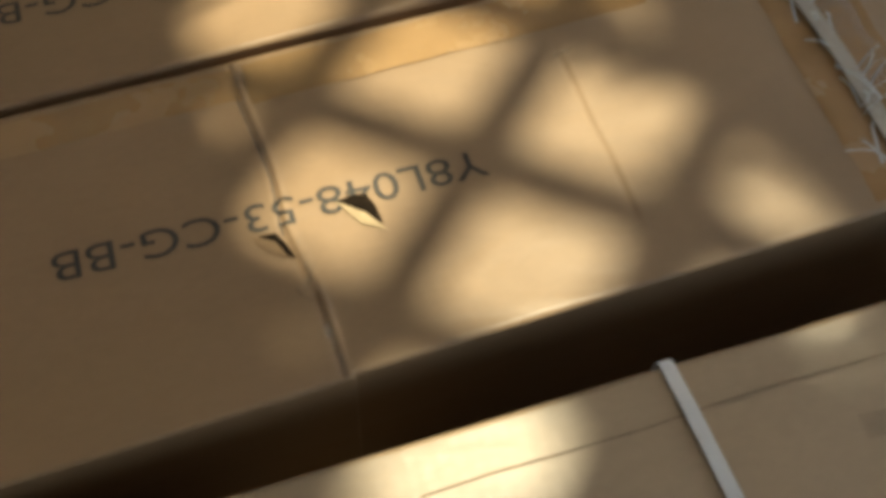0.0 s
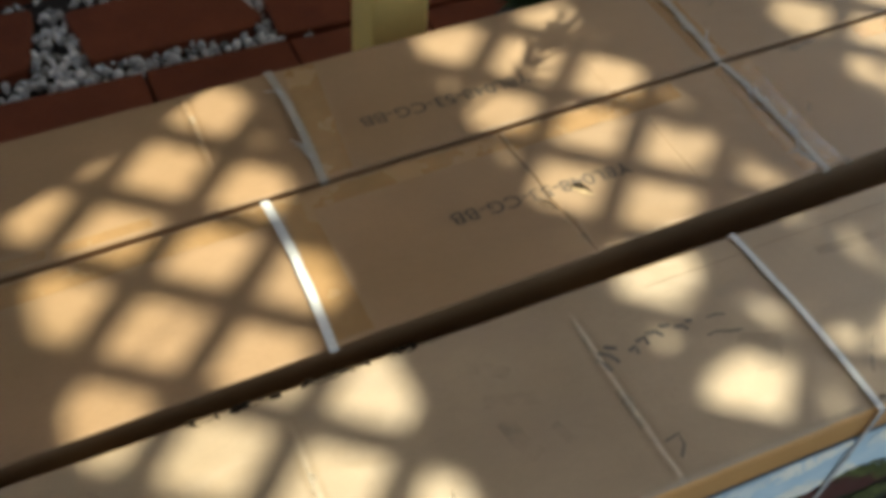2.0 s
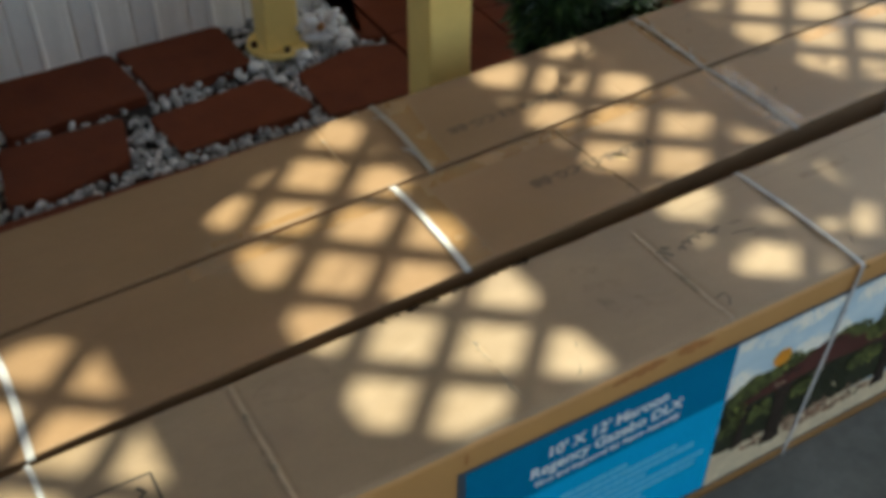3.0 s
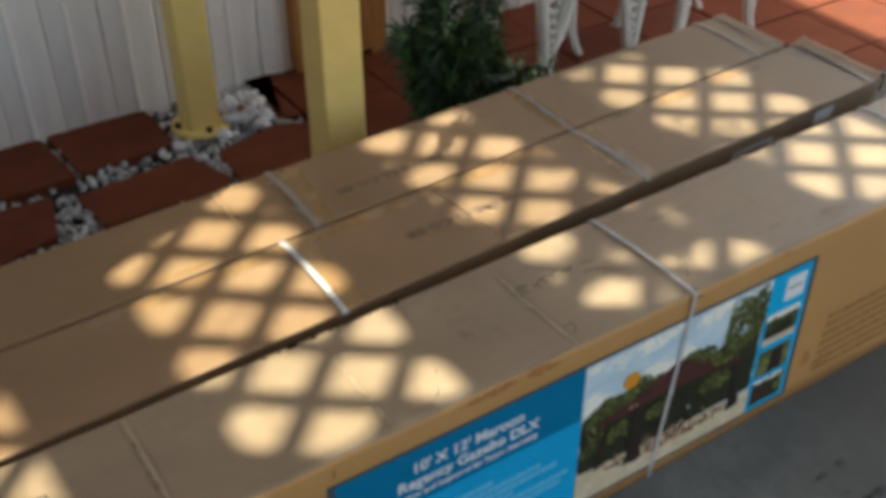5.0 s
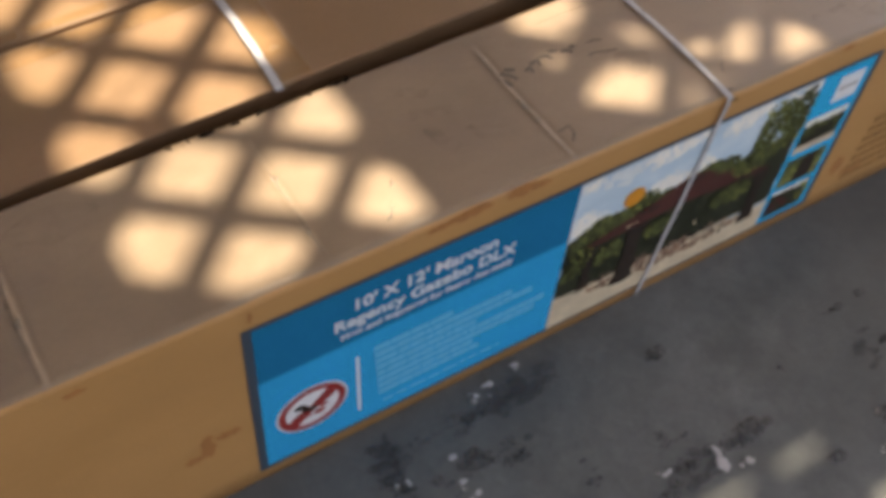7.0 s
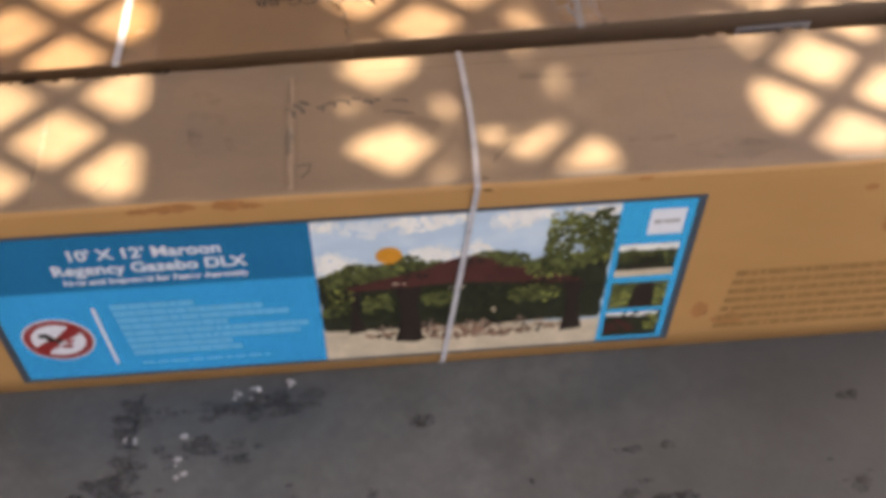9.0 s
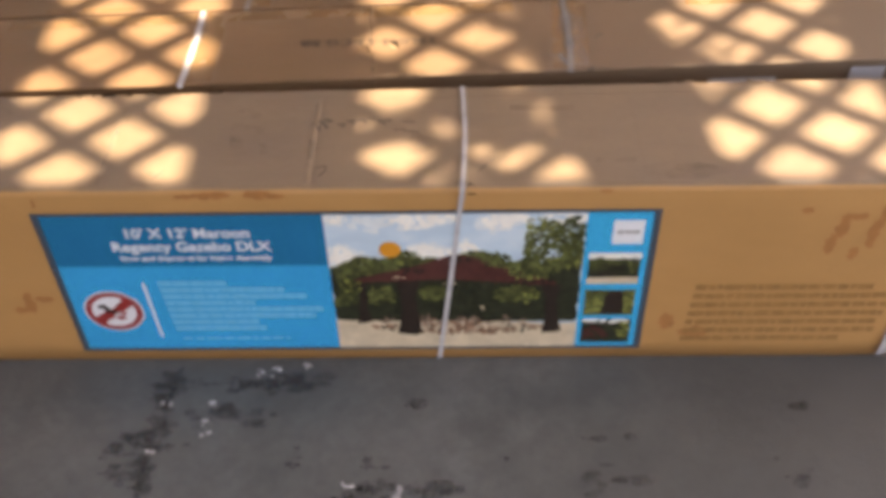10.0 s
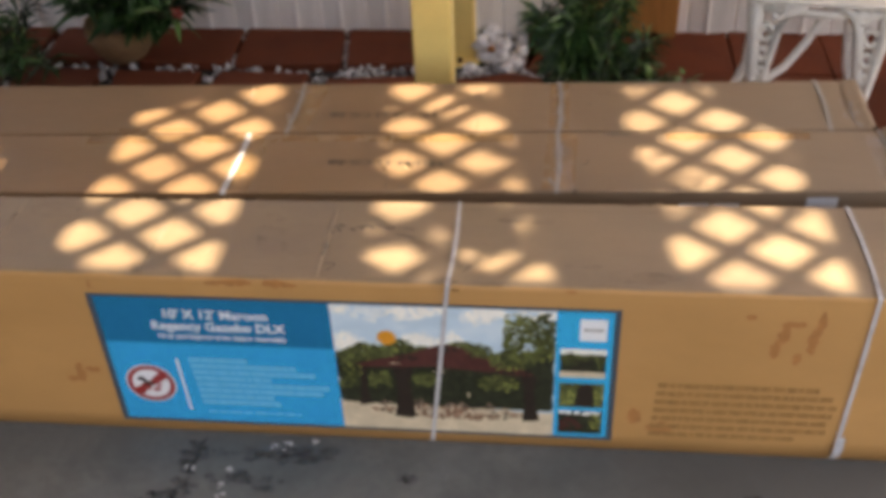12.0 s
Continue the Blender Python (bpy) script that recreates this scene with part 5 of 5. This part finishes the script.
# ---- plants ----
def bush(x, y, radius, height, leaves, L, w, mat, label, seed, pot=None, flowers=0, droop=0.2, upright=0.9):
    r = random.Random(seed)
    thing = tagged(empty("plant", pose(x, y, GARDEN)), label, "plant")
    base = 0.0
    if pot:
        pr, ph, pm = pot
        base = ph
        prof = [(0.62, 0.0), (0.80, 0.25), (0.95, 0.55), (1.0, 0.8), (0.96, 0.97), (1.0, 1.0), (0.92, 1.0), (0.88, 0.86)]
        vs, fs = [], []
        n = 28
        for pr_, pz in prof:
            for k in range(n):
                a = 6.28318 * k / n
                q = pr * pr_ * (1 + 0.015 * math.sin(9 * a))
                vs.append((q * math.cos(a), q * math.sin(a), ph * pz))
        for i in range(len(prof) - 1):
            for k in range(n):
                fs.append((i * n + k, i * n + (k + 1) % n, (i + 1) * n + (k + 1) % n, (i + 1) * n + k))
        fs.append(tuple(range(n))[::-1])
        fs.append(tuple((len(prof) - 1) * n + k for k in range(n)))
        part("pot", (vs, [], fs), pm, thing, smooth=True)
    rows, tips = [], []
    stems_v, stems_f = [], []
    ns = 16
    for s in range(ns):
        a, out = r.uniform(0, 6.283), radius * r.uniform(0.2, 1.0)
        top = height * r.uniform(0.6, 1.0) * (1 - 0.35 * (out / radius) ** 2)
        pts = []
        for k in range(6):
            u = k / 5
            pts.append(Vector((out * u ** 0.8 * math.cos(a + 0.3 * u), out * u ** 0.8 * math.sin(a + 0.3 * u), base * 0.8 + (top - base * 0.8) * u * (1 - droop * u * (out / radius)))))
        v, _, f = tube(pts, [0.005 - 0.003 * k / 5 for k in range(6)], 5)
        k0 = len(stems_v)
        stems_v += v
        stems_f += [tuple(i + k0 for i in g) for g in f]
        tips.append(pts[-1])
        for _ in range(leaves // ns):
            u = r.uniform(0.2, 1.0)
            i = min(int(u * 5), 4)
            p = pts[i].lerp(pts[i + 1], u * 5 - i)
            b = r.uniform(0, 6.283)
            d = Vector((math.cos(b), math.sin(b), r.uniform(-0.3, upright)))
            rows.append((p + d.normalized() * r.uniform(0, 0.02), d, (math.cos(b + 1.5) * 0.3, math.sin(b + 1.5) * 0.3, 1), L * r.uniform(0.55, 1.2), w * r.uniform(0.7, 1.2)))
    part("stem", (stems_v, [], stems_f), STEM, thing)
    cut = int(len(rows) * 0.72)
    r.shuffle(rows)
    part("foliage", leaf_mesh(rows[:cut], 0.25), mat, thing)
    part("foliage", leaf_mesh(rows[cut:], 0.25), LEAF_LIGHT, thing, "lighter young leaves")
    if flowers:
        fr = []
        for _ in range(flowers):
            p = tips[r.randrange(len(tips))] + Vector((r.uniform(-0.04, 0.04), r.uniform(-0.06, 0), r.uniform(-0.05, 0.02)))
            for k in range(6):
                a = k * 1.047
                fr.append((p, (math.cos(a), -0.5, math.sin(a)), (0, -1, 0), 0.028, 0.02))
        part("blossom", leaf_mesh(fr), FLOWER, thing, "pink red blossoms")
    return thing


bush(0.885, 1.06, 0.225, 0.74, 9000, 0.058, 0.009, LEAF, "dark green bush with narrow pointed leaves", 2, pot=(0.10, 0.14, DARK_POT), droop=0.35)
bush(1.075, 1.00, 0.12, 0.44, 900, 0.036, 0.018, LEAF_LIGHT, "low light green plant with small round leaves", 5, pot=(0.07, 0.09, DARK_POT))
bush(-0.62, 1.75, 0.24, 0.52, 420, 0.13, 0.035, LEAF, "broad-leaved potted plant with red blossoms", 4, pot=(0.112, 0.125, POT), flowers=7, droop=0.5)
bush(-0.98, 1.60, 0.22, 0.42, 500, 0.10, 0.016, LEAF, "dark green plant with long arching leaves", 6, droop=0.6)


# ---- orange wooden box by the fence ----
def orange_planter():
    thing = tagged(empty("planter", pose(1.03, 1.93, GARDEN)), "orange stained wooden planter box standing by the fence", "planter")
    part("front", box_bm(-0.16, 0.16, -0.035, -0.015, 0.02, 0.42, 0.006, 3), ORANGE_WOOD, thing)
    part("back", box_bm(-0.16, 0.16, 0.045, 0.062, 0.02, 0.42, 0.004, 2), ORANGE_WOOD, thing)
    for sx in (-1, 1):
        part("side", box_bm(min(sx * 0.158, sx * 0.14), max(sx * 0.158, sx * 0.14), -0.012, 0.043, 0.02, 0.42, 0.003, 2), ORANGE_WOOD, thing)
        part("foot", box_bm(sx * 0.13 - 0.025, sx * 0.13 + 0.025, -0.03, 0.05, 0.0, 0.02, 0.003, 2), ORANGE_WOOD, thing)
    return thing


orange_planter()


# ---- white cast-iron table and chair ----
def iron_leg(parent, x, y, top, sx):
    """A pierced, curved leg: an outer and an inner bar that meet low down, with rings between them."""
    out = [(0.0, 1.0), (-0.004, 0.85), (0.004, 0.6), (0.012, 0.4), (0.008, 0.2), (-0.012, 0.05), (-0.022, 0.0)]
    inn = [(0.115, 0.985), (0.075, 0.93), (0.052, 0.80), (0.044, 0.62), (0.032, 0.42), (0.020, 0.22), (-0.004, 0.05)]
    leg = part("leg", tube([(x - sx * a, y, top * b) for a, b in out], [0.017, 0.019, 0.016, 0.014, 0.013, 0.013, 0.016], 8), IRON, parent, smooth=True)
    part("scroll", tube([(x - sx * a, y, top * b) for a, b in inn], [0.016, 0.018, 0.016, 0.013, 0.012, 0.011, 0.009], 8), IRON, leg, smooth=True)
    for a, b, q in ((0.052, 0.94, 0.017), (0.026, 0.80, 0.017), (0.026, 0.66, 0.013), (0.025, 0.54, 0.010), (0.024, 0.44, 0.008)):
        pts = [(x - sx * a + q * math.cos(k * 0.628), y - 0.004, top * b + q * 1.3 * math.sin(k * 0.628)) for k in range(11)]
        part("ring", tube(pts, 0.0098, 6), IRON, leg, smooth=True)
    return leg


def iron_table(x, y, wx, wy, top, label, category, yaw=0.0):
    thing = tagged(empty(category.replace(" ", "_"), pose(x, y, GARDEN, 0, 0, yaw)), label, category)
    part("tabletop", box_bm(-wx / 2 - 0.03, wx / 2 + 0.03, -wy / 2 - 0.03, wy / 2 + 0.03, top - 0.012, top, 0.005, 2), IRON, thing)
    for a, b in (((-wx / 2, -wy / 2), (wx / 2, -wy / 2)), ((-wx / 2, wy / 2), (wx / 2, wy / 2)), ((-wx / 2, -wy / 2), (-wx / 2, wy / 2)), ((wx / 2, -wy / 2), (wx / 2, wy / 2))):
        part("apron", tube([(a[0], a[1], top - 0.035), ((a[0] + b[0]) / 2, (a[1] + b[1]) / 2, top - 0.045), (b[0], b[1], top - 0.035)], 0.013, 8), IRON, thing, smooth=True)
    for sx in (-1, 1):
        for sy in (-1, 1):
            iron_leg(thing, sx * wx / 2, sy * wy / 2, top - 0.012, sx)
    sweep = ((-0.47, -0.48, 0.42), (-0.36, -0.44, 0.44), (-0.2, -0.34, 0.50), (-0.04, -0.2, 0.62), (0.1, -0.04, 0.78), (0.2, 0.1, 0.96))
    part("brace", tube([(wx * a, wy * b, top * c) for a, b, c in sweep], 0.011, 8), IRON, thing, smooth=True)
    return thing


iron_table(1.485, 1.40, 0.31, 0.33, 0.455, "white painted cast-iron garden chair seat with pierced legs", "garden chair", -8)
iron_table(2.07, 1.47, 0.30, 0.28, 0.455, "white painted cast-iron garden stool on curved legs", "garden stool", -6)


# ---- marks on the concrete ----
def chips():
    """White flecks of paint on the slab."""
    centres = [(0.156, -0.095), (0.223, -0.091), (0.217, -0.126), (0.226, -0.150), (0.367, -0.018), (0.318, -0.024), (0.297, -0.031), (0.524, -0.262), (0.448, -0.247), (0.558, -0.286), (0.736, -0.369), (0.139, -0.19)]

    def place(q):
        c = centres[q.randrange(len(centres))]
        x, y = c[0] + q.gauss(0, 0.006), c[1] + q.gauss(0, 0.005)
        if y > -0.012:
            return None, None, None
        return x, y, slab_z(x) - 0.001
    return pebbles("paint_flecks", 40, place, 0.0015, 0.005, STONE, "white paint flecks on grey concrete", 33)


chips()


def paint_chips():
    """Larger splashes of white paint on the slab."""
    r = random.Random(29)
    slab = bpy.data.objects["pavement"]
    for x, y, rx, ry in ((0.524, -0.272, 0.008, 0.013), (0.529, -0.254, 0.005, 0.010), (0.448, -0.247, 0.005, 0.004), (0.558, -0.286, 0.005, 0.004), (0.736, -0.369, 0.006, 0.004), (0.226, -0.149, 0.005, 0.004), (0.217, -0.127, 0.006, 0.004), (0.223, -0.092, 0.006, 0.004), (0.367, -0.016, 0.005, 0.004), (0.318, -0.024, 0.009, 0.003), (0.297, -0.032, 0.004, 0.003), (0.156, -0.095, 0.003, 0.006)):
        pts = ragged(disc(0, 0, rx, ry, 9), min(rx, ry) * 0.3, 2, r)
        part("paint_chip", ([(x + a, y + b, slab_z(x + a) + 0.0022) for a, b in pts], [], [tuple(range(len(pts)))]), STONE, slab, "white paint splash")


def concrete_scars():
    """Worn spots and a crack in the slab: clusters of small ragged pieces."""
    r = random.Random(19)
    slab = bpy.data.objects["pavement"]
    zones = [(0.146, -0.06, 0.014, 0.035, 16), (0.147, -0.115, 0.014, 0.035, 22), (0.115, -0.165, 0.035, 0.02, 20), (0.132, -0.205, 0.022, 0.03, 22), (0.10, -0.225, 0.03, 0.012, 12), (0.14, -0.25, 0.02, 0.02, 12), (0.085, -0.19, 0.015, 0.012, 4), (0.165, -0.175, 0.02, 0.01, 4), (0.24, -0.118, 0.04, 0.016, 12), (0.29, -0.132, 0.02, 0.005, 3),
             (0.30, -0.055, 0.07, 0.018, 26), (0.36, -0.045, 0.035, 0.016, 14), (0.20, -0.05, 0.03, 0.012, 4), (0.547, -0.097, 0.008, 0.008, 3), (0.50, -0.262, 0.055, 0.018, 22), (0.58, -0.252, 0.035, 0.012, 16), (0.455, -0.268, 0.03, 0.010, 8), (0.768, -0.36, 0.008, 0.035, 10), (0.666, -0.339, 0.010, 0.010, 4), (0.355, -0.05, 0.03, 0.02, 8), (0.27, -0.115, 0.04, 0.02, 10), (0.364, -0.202, 0.006, 0.02, 4), (0.86, -0.238, 0.04, 0.005, 8), (0.49, -0.20, 0.02, 0.012, 3),
             (0.69, -0.20, 0.008, 0.010, 2), (0.82, -0.25, 0.02, 0.035, 6), (0.85, -0.16, 0.03, 0.007, 3), (1.161, -0.10, 0.012, 0.006, 2), (1.126, -0.222, 0.025, 0.03, 6), (0.78, -0.33, 0.03, 0.012, 4)]
    for x, y, sx, sy, count in zones:
        for _ in range(count):
            cx, cy, q = x + r.gauss(0, sx * 0.6), min(y + r.gauss(0, sy * 0.6), -0.014), r.uniform(0.004, 0.012)
            pts = ragged(disc(0, 0, q * r.uniform(0.8, 1.8), q * r.uniform(0.4, 0.9), 7), q * 0.22, 2, r)
            up = 0.0010 + 0.0006 * r.random()
            part("concrete_scar", ([(cx + a, cy + b, slab_z(cx + a) + up) for a, b in pts], [], [tuple(range(len(pts)))]), SCAR, slab)


def slab_crack(points, width):
    """A dark open crack in the slab with a ragged outline."""
    r = random.Random(77)
    vs = []
    for k in range(len(points) - 1):
        (xa, ya), (xb, yb) = points[k], points[k + 1]
        for i in range(8):
            u = i / 8
            x, y, w = xa + (xb - xa) * u + r.uniform(-0.003, 0.003), ya + (yb - ya) * u, width * r.uniform(0.3, 1.2)
            vs += [(x - w, y, slab_z(x) + 0.0019), (x + w, y, slab_z(x) + 0.0019)]
    part("crack", (vs, [], [(i, i + 2, i + 3, i + 1) for i in range(0, len(vs) - 2, 2)]), SCAR, bpy.data.objects["pavement"], "dark crack in the concrete")


SCAR = material("worn_concrete", (0.085, 0.08, 0.078), 0.9, var=0.35, scale=30, fine=120, bump=0.7, dist=0.003, stain=(0.15, 0.145, 0.14), stain_scale=45, stain_amount=0.8, stretch=(1, 1, 1), alpha=0.85)
concrete_scars()
paint_chips()
slab_crack([(0.915, -0.285), (0.86, -0.302), (0.801, -0.322), (0.779, -0.328), (0.774, -0.370), (0.764, -0.398)], 0.0018)
slab_crack([(0.162, -0.02), (0.157, -0.064), (0.150, -0.115), (0.160, -0.150), (0.128, -0.205), (0.135, -0.26), (0.120, -0.34)], 0.004)
